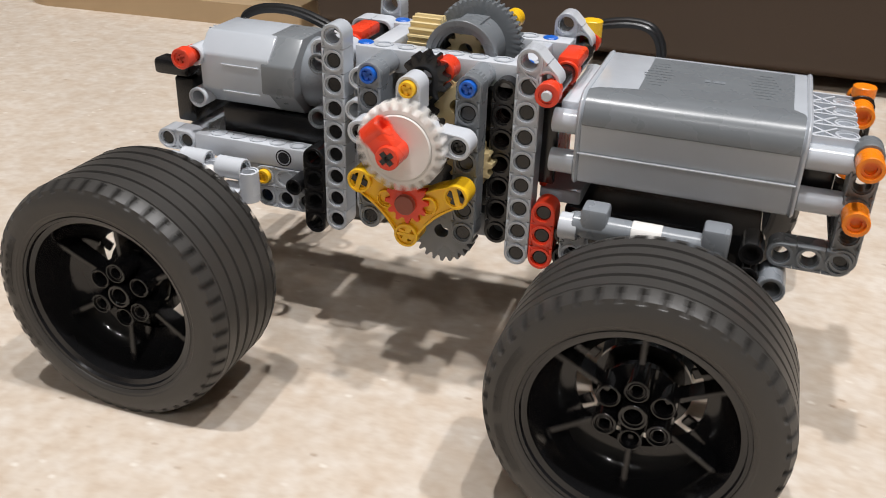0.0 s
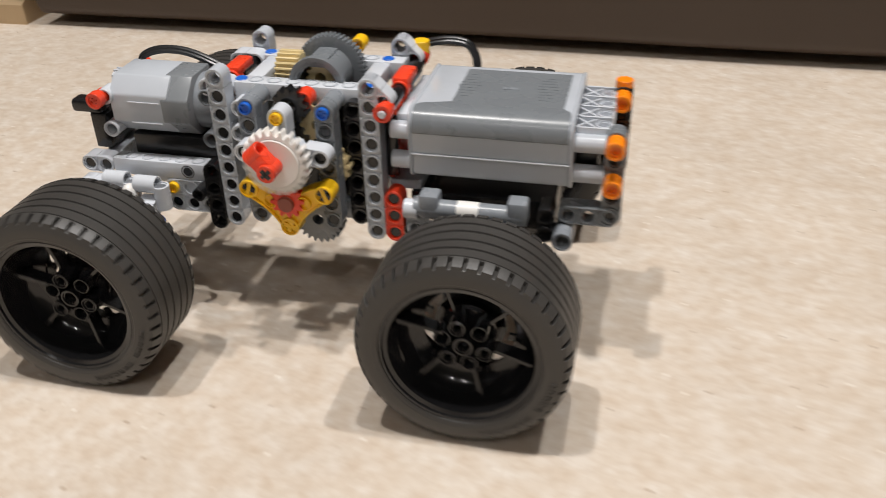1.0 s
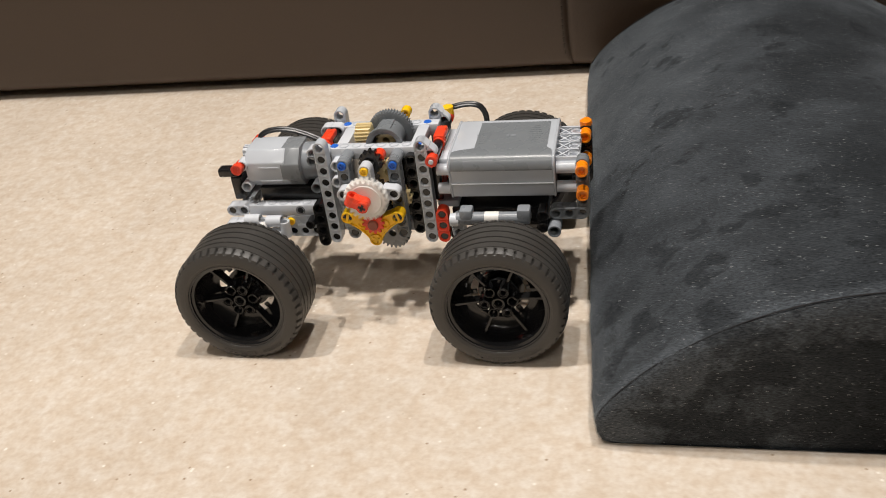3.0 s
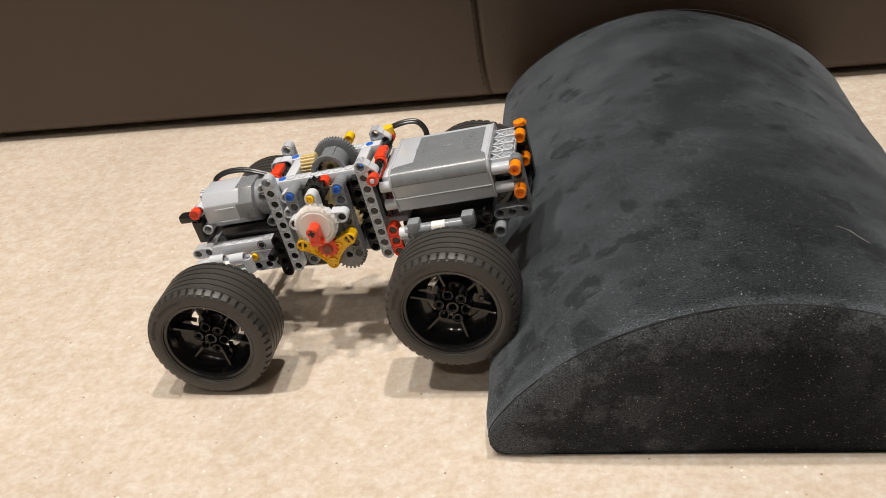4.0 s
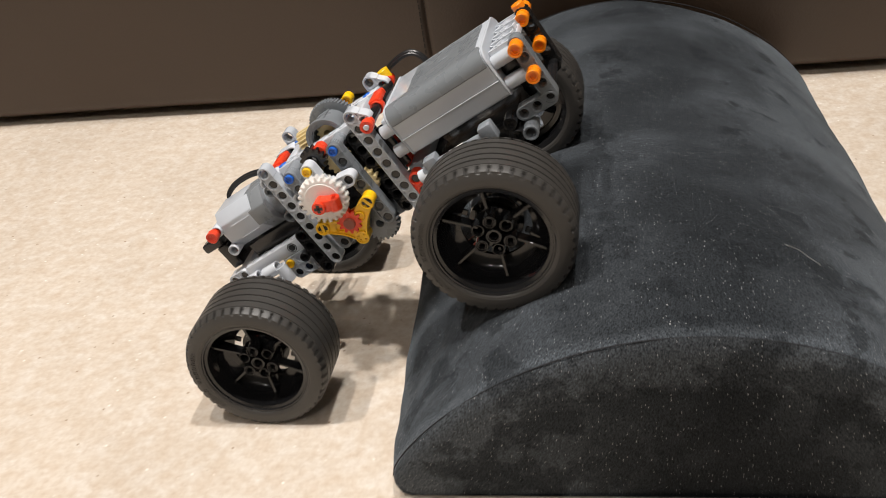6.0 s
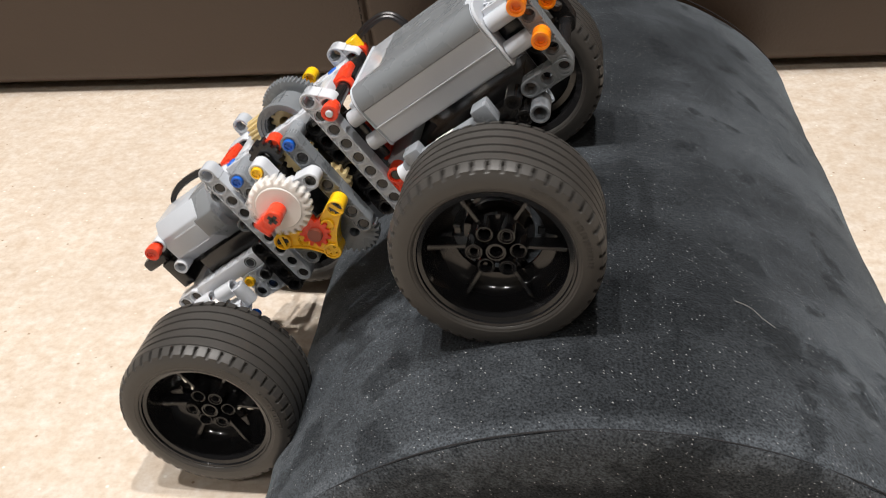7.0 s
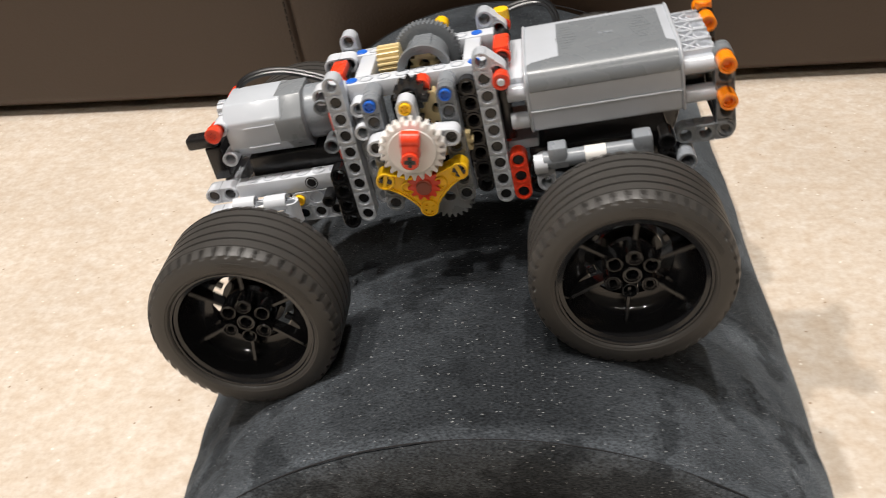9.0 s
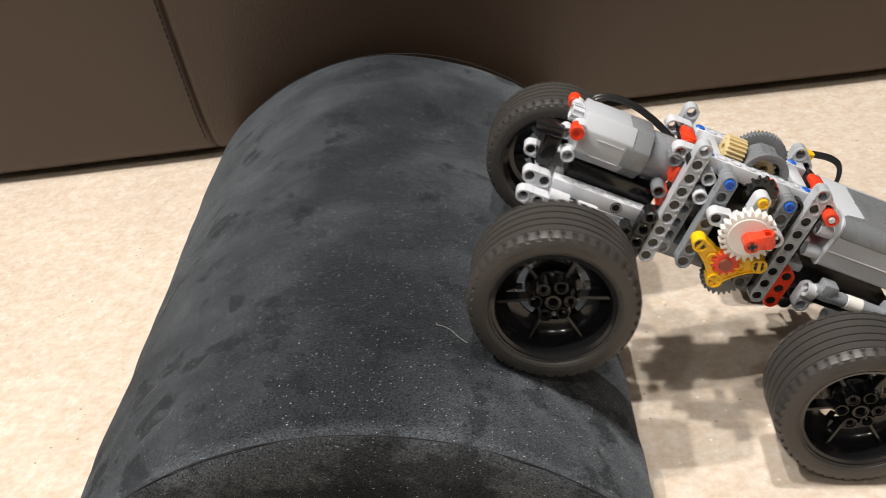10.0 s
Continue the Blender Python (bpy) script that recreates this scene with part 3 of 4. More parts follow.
def make_wheel(x, near):
    bm = bmesh.new()
    prof = [(0.0300, -0.0186), (0.0299, -0.0206), (0.0292, -0.0209), (0.0284, -0.0206), (0.0281, -0.0195), (0.0266, -0.0188), (0.0263, -0.0170), (0.0259, -0.0110), (0.0257, -0.0092), (0.0252, -0.0070), (0.0243, -0.0047), (0.0230, -0.0027), (0.0213, -0.0012), (0.0192, -0.0004), (0.0174, 0.0), (0.0172, 0.0012), (0.0232, 0.0022), (0.0234, 0.004), (0.0262, 0.005), (0.0266, 0.0186), (0.0300, 0.0206), (0.0300, 0.0186), (0.0285, 0.010), (0.0282, -0.012)]
    lathe(bm, [(r * 1.03, a * 0.875) for r, a in prof], 72, closed=True)
    wheel = part("wheel", bm, RIMBLACK, truck, "black six-spoked wheel with a wide ribbed tyre")
    wheel.matrix_basis = BASE @ Matrix.Translation((x * ST, (NEAR_Y if near else FAR_Y) * ST, AXLE_Z * ST))
    part("tyre", tyre_bm(), RUBBER, wheel, "matt black rubber tyre with ribbed tread", smooth=20)
    for k in range(6):
        w = radians(60 * k + 30)
        bm = bmesh.new()
        tube(bm, 0.0034, 0.0025, -0.0118 if k % 2 else -0.0106, -0.0015)
        if k % 2:
            tube(bm, 0.00235, 0.0016, -0.0114, -0.0030, n=12)
        part("pin_hole", bm, RIMBLACK, wheel, m=Matrix.Translation((0.0083 * math.cos(w), 0, 0.0083 * math.sin(w))))
    bm = bmesh.new()
    tube(bm, 0.0040, 0.0025, -0.0118, -0.001)
    lathe(bm, [(0.0030, -0.0030), (0.0112, -0.0030), (0.0112, -0.0016), (0.0030, -0.0016)], 36, closed=True)
    lathe(bm, [(0.0105, 0.0030), (0.0138, 0.0030), (0.0138, 0.0045), (0.0105, 0.0045)], 36, closed=True)
    lathe(bm, [(0.0095, -0.0020), (0.0112, -0.0020), (0.0112, 0.0032), (0.0095, 0.0032)], 36, closed=True)
    part("hub", bm, RIMBLACK, wheel)
    for k in range(6):
        bm = bmesh.new()
        w = 60 * k + 30
        v = []
        for r, a0, a1 in ((0.0085, -0.0078, -0.0024), (0.0264, -0.0096, -0.0022)):
            for a in (a0, a1):
                for h in (-0.0008, 0.0008):
                    v.append(bm.verts.new((r, a, h)))
        for f in ((0, 1, 3, 2), (4, 6, 7, 5), (0, 4, 5, 1), (2, 3, 7, 6), (0, 2, 6, 4), (1, 5, 7, 3)):
            bm.faces.new([v[i] for i in f])
        bmesh.ops.bevel(bm, geom=bm.edges[:], offset=0.0002, segments=1, affect="EDGES")
        part("spoke", bm, RIMBLACK, wheel, m=Matrix.Rotation(radians(-w), 4, "Y"))
    for k in range(6):
        bm = bmesh.new()
        box(bm, 0.0148, 0.0238, 0.0028, 0.0042, -0.0016, 0.0016, 0.0003, 1)
        part("back_spoke", bm, RIMBLACK, wheel, m=Matrix.Rotation(radians(-60 * k - 30), 4, "Y"))
    # raised size marking on the side wall, too small to read
    bm = bmesh.new()
    for k in range(13):
        if k == 7:
            continue
        m = Matrix.Rotation(-radians(150 + 5.4 * k), 4, "Y") @ Matrix.Translation((0.0349, -0.01938, 0))
        for da in (-0.0007, 0.0007):
            bmesh.ops.create_cube(bm, size=1, matrix=m @ Matrix.Translation((0, 0, da)) @ Matrix.Diagonal((0.0024, 0.0004, 0.0005, 1)))
        bmesh.ops.create_cube(bm, size=1, matrix=m @ Matrix.Translation((0.0010 if k % 3 else -0.0002, 0, 0)) @ Matrix.Diagonal((0.0004, 0.0004, 0.0016, 1)))
    part("side_marking", bm, RUBBER, wheel, smooth=0)
    MOVING[(x, near)] = wheel


for wx in (-6.0, 14.1):
    for near in (True, False):
        make_wheel(wx, near)

# upright bars, the top frame and the side plates
for x in (0, 8):
    beam(truck, 9, x, 0.5, 0, "Z", "Y", label="light grey upright beam with nine holes")
    beam(truck, 9, x, 6.5, 0, "Z", "Y")


def flat_rail(x0, x1, y0, y1, z0, z1, marks, along="X", mat=None, label="", name="rail"):
    """A smooth-sided frame rail whose top carries shallow ring marks."""
    bm = bmesh.new()
    box(bm, x0 * ST, x1 * ST, y0 * ST, y1 * ST, z0 * ST, z1 * ST, 0.0005)
    ob = part(name, bm, mat or PALE, truck, label, BASE)
    for mx, my in marks:
        bm = bmesh.new()
        lathe(bm, [(0.0022, 0.0), (0.0022, 0.0003), (0.0031, 0.0003), (0.0031, 0.0)], 18, "Z", (mx * ST, my * ST, z1 * ST))
        part("ring_mark", bm, GREY, ob)
    return ob


for y in (1.5, 5.5):
    flat_rail(0.55, 8.45, y - 0.5, y + 0.5, 6.55, 7.5, [(1.6 + 1.0 * k, y) for k in range(6)], label="light grey top frame rail")
for x in (1.3, 7.3):
    flat_rail(x - 0.45, x + 0.45, 2.0, 5.0, 6.6, 7.46, [], name="cross_rail")
for x in (2, 6):
    beam(truck, 7, x, -0.5, 1, "Z", "Y", MID if x == 2 else DARK, "dark grey upright beam")
    bm = bmesh.new()
    rod(bm, 0.0039, 0.0, 0.012, "Y", (x * ST, -0.004, 7 * ST))
    part("sleeve", bm, MID, truck, m=BASE)
    pin_end(truck, x, -0.62, 7, BLUE, length=1.1, name="blue_pin", label="bright blue axle pin")
beam(truck, 7, 1, 1.5, 0.5, "Z", "Y")
for z, y in ((6.4, 0.6), (5.2, 0.2)):
    bm = bmesh.new()
    tube(bm, 0.0037, 0.0024, -0.004, 0.004, "Y", (1.1 * ST, y * ST, z * ST))
    part("bush", bm, PALE, truck, m=BASE)
for x in (7, ):
    beam(truck, 7, x, 0.9, 0.6, "Z", "Y", BLACK, "black upright beam")
beam(truck, 7, 7, 2.2, 0.6, "Z", "Y", BLACK)
bm = bmesh.new()
box(bm, 2.6 * ST, 6.6 * ST, 1.4 * ST, 5.6 * ST, 1.2 * ST, 6.2 * ST, 0.001)
part("gearbox_core", bm, BLACK, truck, "black gearbox core", BASE)
bm = bmesh.new()
box(bm, 0.4 * ST, 1.5 * ST, 2.1 * ST, 5.0 * ST, 0.6 * ST, 6.3 * ST, 0.001)
part("gearbox_wall", bm, MID, truck, "", BASE)
bm = bmesh.new()
box(bm, 0.6 * ST, 7.4 * ST, 1.2 * ST, 5.8 * ST, -0.1 * ST, 1.0 * ST, 0.001)
part("belly_plate", bm, MID, truck, "", BASE)


def three_arm(parent, ends, y, mat, name, label):
    """A three-armed bracket: holes at the arm ends and at the middle."""
    cx, cz = ends[0]
    bm = bmesh.new()
    for (ex, ez) in ends[1:]:
        d = Vector((ex - cx, ez - cz))
        one = beam_bm([(0, 0), (d.length, 0)], [[(d.length, 0)], [(-d.length, 0)]])
        me = bpy.data.meshes.new("tmp")
        one.to_mesh(me)
        one.free()
        me.transform(Matrix.Translation((cx * ST, y * ST, cz * ST)) @ Matrix.Rotation(-math.atan2(d.y, d.x), 4, "Y"))
        bm.from_mesh(me)
        bpy.data.meshes.remove(me)
    return part(name, bm, mat, parent, label, BASE)


three_arm(truck, [(4, 5.2), (4, 7), (6, 5), (2, 5)], -1.5, PALE, "bracket", "light grey three-armed bracket")


def triangle_bracket():
    """A rimmed plate that runs in hollow curves between three bosses, notched above for the small gear."""
    def curve(a, c, b, n=10):
        a, b, c = Vector(a), Vector(b), Vector(c)
        return [(1 - t) ** 2 * a + 2 * t * (1 - t) * c + t * t * b for t in [i / n for i in range(n + 1)]]

    out = curve((1.75, 2.62), (2.98, 2.02), (3.56, 0.95)) + curve((4.44, 0.95), (5.02, 2.02), (6.25, 2.62)) + curve((6.0, 3.44), (5.1, 3.2), (4.7, 2.9), 6) + curve((3.3, 2.9), (2.9, 3.2), (2.0, 3.44), 6)
    mid = Vector((4, 2.25))
    bm = bmesh.new()

    def loop(shrink, y):
        return [bm.verts.new(((mid.x + (p.x - mid.x) * shrink) * ST, (-1.5 + y) * ST, (mid.y + (p.y - mid.y) * shrink) * ST)) for p in out]

    loops = [loop(0.90, -0.34), loop(0.90, -0.47), loop(0.985, -0.47), loop(1, -0.44), loop(1, 0.44), loop(0.985, 0.47)]
    for a, b in zip(loops, loops[1:]):
        for i in range(len(out)):
            j = (i + 1) % len(out)
            bm.faces.new((a[i], a[j], b[j], b[i]))
    bm.faces.new(loops[0])
    bm.faces.new(loops[-1][::-1])
    bracket = part("triangle_bracket", bm, YELLOW, truck, "yellow three-armed bracket", BASE)
    for x, z in ((2, 3), (6, 3), (4, 1)):
        bm = bmesh.new()
        tube(bm, 0.0040, 0.0025, -2.02 * ST, -1.0 * ST, "Y", (x * ST, 0, z * ST), n=24, step=0.0009)
        part("boss", bm, YELLOW, bracket)
        bm = bmesh.new()
        for ang in (20, 110):
            bmesh.ops.create_cube(bm, size=1, matrix=Matrix.Translation((x * ST, -1.52 * ST, z * ST)) @ Matrix.Rotation(radians(ang), 4, "Y") @ Matrix.Diagonal((0.0054, 0.0068, 0.0019, 1)))
        part("axle", bm, BLACK if z > 2 else YELLOW, bracket, smooth=0)


triangle_bracket()
for x, z in ((3.12, 2.42), (4.88, 2.42)):
    bm = bmesh.new()
    tube(bm, 0.0030, 0.0022, -0.50 * ST, 0.5 * ST, "Y", (x * ST, -1.5 * ST, z * ST), n=16)
    part("pin_hole", bm, YELLOW, truck, m=BASE)
pin_end(truck, 4, -1.6, 7, YELLOW, length=1.1, name="yellow_pin")
for x, z, c in ((6, 5, BLACK), (2, 5, BLACK)):
    pin_end(truck, x, -1.35, z, c, r=0.0024, length=1.1, name="axle_end")
part("small_gear", gear_bm(12, 0.0072, 0.0045), RED, truck, "red small gear", BASE @ Matrix.Translation((4.0 * ST, -1.75 * ST, 2.45 * ST)))
bm = bmesh.new()
rod(bm, 0.0033, -0.001, 0.003, "Y", (4.0 * ST, -2.12 * ST, 2.40 * ST))
part("boss", bm, BRICK, truck, m=BASE)
part("dark_gear", gear_bm(24, 0.0112, 0.006, 0.0018), DARK, truck, "dark grey gear below the bracket", BASE @ Matrix.Translation((5.0 * ST, -0.2 * ST, 0.75 * ST)))
part("black_gear", gear_bm(12, 0.0075, 0.006), BLACK, truck, "black bevel gear", BASE @ Matrix.Translation((4.2 * ST, -0.4 * ST, 7.1 * ST)))
bm = bmesh.new()
rod(bm, 0.0037, -0.003, 0.004, "Y", (4.75 * ST, 0.0, 7.3 * ST))
part("red_bush", bm, RED, truck, m=BASE)
for x, z in ((5.3, 5.9), (5.9, 3.6)):
    part("tan_gear", gear_bm(12, 0.0075, 0.006, 0.0014), TAN, truck, "tan bevel gear", BASE @ Matrix.Translation((x * ST, 0.3 * ST, z * ST)))

# turning gear and its crank
crank_gear = part("crank_gear", gear_bm(24, 0.0138, 0.0055, 0.0023, 0.0106, 0.85), WHITE, truck, "white toothed gear with a red crank")
GEAR_AT = BASE @ Matrix.Translation((4.0 * ST, -2.5 * ST, 5.0 * ST))
crank_gear.matrix_basis = GEAR_AT
MOVING["crank"] = crank_gear
bm = bmesh.new()
rod(bm, 0.0102, -0.0032, -0.0015, n=40)
part("disc", bm, WHITE, crank_gear)
bm = bmesh.new()
rod(bm, 0.0037, -0.0118, -0.0033, "Y", (0, 0, 0))
box(bm, 0.0, 0.0072, -0.0105, -0.0034, -0.0036, 0.0036, 0.0010)
tube(bm, 0.0036, 0.0022, -0.0037, 0.0037, "Z", (0.0078, -0.0070, 0))
part("crank", bm, RED, crank_gear, "red crank connector")
bm = bmesh.new()
for ang in (0, 90):
    bmesh.ops.create_cube(bm, size=1, matrix=Matrix.Translation((0, -0.0113, 0)) @ Matrix.Rotation(radians(ang), 4, "Y") @ Matrix.Diagonal((0.0046, 0.0016, 0.0016, 1)))
part("axle", bm, BLACK, crank_gear)

# differential on top
bm = gear_bm(48, 0.0150, 0.0050, 0.0009, 0.0112, 0.6)
part("ring_gear", bm, DARK, truck, "dark grey ring gear on top", BASE @ Matrix.Translation((4.75 * ST, 4.3 * ST, 7.3 * ST)))
bm = bmesh.new()
tube(bm, 0.0098, 0.0078, -0.017, 0.0, n=36)
for k in (0, 180):
    box(bm, -0.004, 0.004, -0.017, 0.0, 0.0072, 0.0096) if k == 0 else box(bm, -0.004, 0.004, -0.017, 0.0, -0.0096, -0.0072)
tube(bm, 0.0118, 0.0085, -0.0185, -0.0155, n=36)
part("differential_cage", bm, DARK, truck, "", BASE @ Matrix.Translation((4.75 * ST, 4.0 * ST, 7.3 * ST)))
part("tan_bevel", gear_bm(12, 0.0066, 0.008, 0.0014), TAN, truck, "", BASE @ Matrix.Translation((4.75 * ST, 2.9 * ST, 7.4 * ST)))
part("tan_gear", gear_bm(20, 0.0078, 0.0105, 0.0013, 0.005), TAN, truck, "tan double-bevel gear on top", BASE @ Matrix.Translation((2.75 * ST, 3.6 * ST, 7.4 * ST)) @ Matrix.Rotation(radians(90), 4, "Z"))
pin_end(truck, 5.4, 7.1, 7.7, YELLOW, r=0.0034, length=0.9, name="yellow_bush", cross=False)


# rear and front cross ties on top
def tie(x, z, red_y, near_pin):
    bm = bmesh.new()
    rod(bm, 0.0028, 0.3 * ST, 6.7 * ST, "Y", (x * ST, 0, z * ST))
    part("cross_axle", bm, BLACK, truck, m=BASE)
    bm = bmesh.new()
    tube(bm, 0.0036, 0.0024, 3.4 * ST, 5.6 * ST, "Y", (x * ST, 0, z * ST))
    part("connector", bm, BLACK, truck, m=BASE)
    bm = bmesh.new()
    box(bm, (x - 0.45) * ST, (x + 0.45) * ST, red_y * ST, (red_y + 2.0) * ST, (z + 0.05) * ST, (z + 0.62) * ST, 0.0014)
    tube(bm, 0.0038, 0.0024, (red_y - 0.15) * ST, (red_y + 0.5) * ST, "Y", (x * ST, 0, z * ST))
    part("red_tie", bm, RED, truck, "red cross connector", BASE)


tie(-0.3, 7.0, 2.6, True)
tie(8.9, 7.0, 2.6, True)
for y in (0.5, 6.5):
    beam(truck, 2, 8, y + 0.02, 8, (0.74, 0, -0.74), "Y", PALE)
    beam(truck, 2, 0, y + (1.0 if y < 3 else -1.0), 7.05, (-1, 0, 0), "Y", PALE)
pin_end(truck, 8.9, -0.25, 7.05, RED, r=0.0037, length=1.0, name="red_pin", collar=True)
bm = bmesh.new()
rod(bm, 0.0016, -0.85 * ST, -0.3 * ST, "Y", (8.9 * ST, 0, 7.05 * ST), n=12)
part("axle_tip", bm, PALE, truck, m=BASE)
pin_end(truck, 8.9, 7.25, 7.15, RED, r=0.0037, length=0.9, name="red_pin", collar=True)
bm = bmesh.new()
rod(bm, 0.0036, -0.002, 0.004, "Z", (8.9 * ST, 7.2 * ST, 7.55 * ST))
part("yellow_bush", bm, YELLOW, truck, m=BASE)
for x in (0.8, 7.5):
    for y in (1.5, 5.5):
        bm = bmesh.new()
        rod(bm, 0.0026, 7.44 * ST, 7.56 * ST, "Z", (x * ST, y * ST, 0), n=14)
        part("blue_pin", bm, BLUE, truck, m=BASE)

# red strip behind the front bar, red three-hole beam beside it
bm = bmesh.new()
box(bm, 8.45 * ST, 8.75 * ST, 1.3 * ST, 5.7 * ST, 2.6 * ST, 5.8 * ST, 0.0006)
part("red_panel", bm, RED, truck, "red panel behind the front bar", BASE)
bm = bmesh.new()
box(bm, 8.42 * ST, 9.1 * ST, 0.95 * ST, 1.28 * ST, 2.9 * ST, 6.2 * ST, 0.0006)
part("black_panel", bm, BLACK, truck, m=BASE)
for z in (3.2, 5.0):
    bm = bmesh.new()
    box(bm, -0.85 * ST, -0.5 * ST, 0.9 * ST, 3.0 * ST, z * ST, (z + 1.2) * ST, 0.0008)
    part("red_strip", bm, RED, truck, "red strip behind the rear bar", BASE)
beam(truck, 3, 9, 0.5, 0, "Z", "Y", RED, "red three-hole beam")
for z in (0.2, 1.2):
    pin_end(truck, 9.9, 0.6, z, BLACK, r=0.0034, length=1.0, name="black_pin", cross=False)
bm = bmesh.new()
box(bm, 8.5 * ST, 10.2 * ST, 1.3 * ST, 5.7 * ST, 2.0 * ST, 2.6 * ST, 0.001)
part("cross_plate", bm, GREY, truck, m=BASE)


# battery box
def battery_box():
    x0, x1, y0, y1, z0, z1 = 10 * ST, 18 * ST, -0.28 * ST, 7.0 * ST, 3.55 * ST, 7.05 * ST

    def hull(xa, xb, grow, zlo, zhi, r):
        bm = bmesh.new()
        ring = []
        ya, yb = y0 - grow, y1 + grow
        for cy, cz, s in ((yb - r, zhi - r, 0), (ya + r, zhi - r, 1)):
            ring += [(cy + r * math.cos(a), cz + r * math.sin(a)) for a in [math.pi / 2 * (s + i / 8) for i in range(9)]]
        k = 0.0025
        for cy, cz, s in ((ya + k + 0.002, zlo + k, 2), (yb - k - 0.002, zlo + k, 3)):
            ring += [(cy + k * math.cos(a), cz + k * math.sin(a)) for a in [math.pi / 2 * (s + i / 5) for i in range(6)]]
        cols = [[bm.verts.new((x, (y - 3.5 * ST) * s + 3.5 * ST, (z - 5 * ST) * s + 5 * ST)) for y, z in ring] for x, s in ((xa, 0.975), (xa + 0.0006, 1), (xb - 0.0006, 1), (xb, 0.975))]
        for a, b in zip(cols, cols[1:]):
            for i in range(len(ring)):
                j = (i + 1) % len(ring)
                bm.faces.new((a[i], a[j], b[j], b[i]))
        bm.faces.new(cols[0])
        bm.faces.new(cols[-1][::-1])
        return bm

    bb = part("battery_box", hull(x0 + 0.001, x1 - 0.001, 0, z0, z1, 0.0072), GREY, truck, "grey battery box with a darker lid", BASE)
    part("end_flange", hull(x0 - 0.0002, x0 + 0.0013, 0.0005, z0 - 0.0004, z1 + 0.0006, 0.0077), GREY, bb)
    part("end_flange", hull(x1 - 0.0013, x1 + 0.0002, 0.0005, z0 - 0.0004, z1 + 0.0006, 0.0077), GREY, bb)
    # lid: a skin over the rounded top, cut back at the pale corner plates
    bm = bmesh.new()
    r = 0.0078
    prof = [(y0 - 0.0006, z1 - 0.0080), (y0 - 0.0006, z1 - 0.0072)]
    prof += [(y0 - 0.0006 + r - r * math.cos(a), z1 + 0.0006 - r + r * math.sin(a)) for a in [math.pi / 2 * i / 8 for i in range(1, 9)]]
    prof += [(y1 - 0.010, z1 + 0.0006)]
    n = len(prof)

    def cut(i, left):
        y = prof[i][0]
        f = max(0.0, min(1.0, (y - y0 - 0.009) / 0.003))
        f = f if i > 8 else 0.0
        return (x0 + 0.0016 + f * 0.0135) if left else (x1 - 0.0016 - f * 0.0035)

    prof.insert(n - 1, (y0 + 0.0095, z1 + 0.0006))
    prof.insert(n, (y0 + 0.0125, z1 + 0.0006))
    n = len(prof)
    a = [bm.verts.new((cut(i, True), *prof[i])) for i in range(n)]
    b = [bm.verts.new((cut(i, False), *prof[i])) for i in range(n)]
    for i in range(n - 1):
        bm.faces.new((a[i], b[i], b[i + 1], a[i + 1]))
    r2 = bmesh.ops.extrude_face_region(bm, geom=bm.faces[:])
    bmesh.ops.translate(bm, vec=(0, 0.0004, -0.0005), verts=[v for v in r2["geom"] if isinstance(v, bmesh.types.BMVert)])
    lid = part("lid", bm, DARK, bb, "dark grey battery lid")
    for cx in (12.35, 16.3):
        bm = bmesh.new()
        for k in range(9):
            w = (1 - abs(k - 4.0) / 7) * 0.0046
            yy = (2.1 + 0.36 * k) * ST
            box(bm, cx * ST - w, cx * ST + w, yy - 0.00025, yy + 0.00025, z1 + 0.0005, z1 + 0.0007)
        part("grip", bm, DARK, lid)
    bm = bmesh.new()
    box(bm, x0 + 0.001, x1 - 0.001, y0 - 0.00025, y0 + 0.001, 4.85 * ST, 4.89 * ST)
    part("seam_rib", bm, PALE, bb)
    bm = bmesh.new()
    for i, wdt in enumerate((0.0016, 0.0022, 0.0012)):
        box(bm, (14.1 + 0.3 * i) * ST, (14.1 + 0.3 * i) * ST + wdt, 3.2 * ST, 3.5 * ST, z1 + 0.0005, z1 + 0.0008)
    part("embossed_mark", bm, MID, lid)
    # tubes and lattice at both ends
    for xa, xb in ((9.0, 9.95), (18.05, 19.7)):
        for y in (0.45, 6.5):
            for z in (5.8, 4.2):
                bm = bmesh.new()
                tube(bm, 0.0037, 0.0024, xa * ST, xb * ST, "X", (0, y * ST, z * ST))
                part("end_tube", bm, GREY, bb)
    bm = bmesh.new()
    box(bm, 18.05 * ST, 19.75 * ST, 0.2 * ST, 6.8 * ST, 5.6 * ST, 6.1 * ST, 0.0008)
    part("end_shelf", bm, PALE, bb)
    for k in range(5):
        bm = bmesh.new()
        y = (0.75 + 1.3 * k) * ST
        box(bm, 18.1 * ST, 19.7 * ST, y - 0.0005, y + 0.0005, 6.1 * ST, 6.5 * ST)
        part("lattice_rib", bm, PALE, bb)
        if k < 4:
            for s in (1, -1):
                bm = bmesh.new()
                m = Matrix.Translation((18.5 * ST, y + 0.65 * ST, 6.3 * ST)) @ Matrix.Rotation(radians(48 * s), 4, "Z") @ Matrix.Diagonal((0.011, 0.0008, 0.0026, 1))
                bmesh.ops.create_cube(bm, size=1, matrix=m)
                part("lattice_brace", bm, PALE, bb)
            bm = bmesh.new()
            tube(bm, 0.0034, 0.0026, 6.1 * ST, 6.45 * ST, "Z", (19.3 * ST, y + 0.65 * ST, 0), n=16)
            part("stud_ring", bm, PALE, bb)
    bm = bmesh.new()
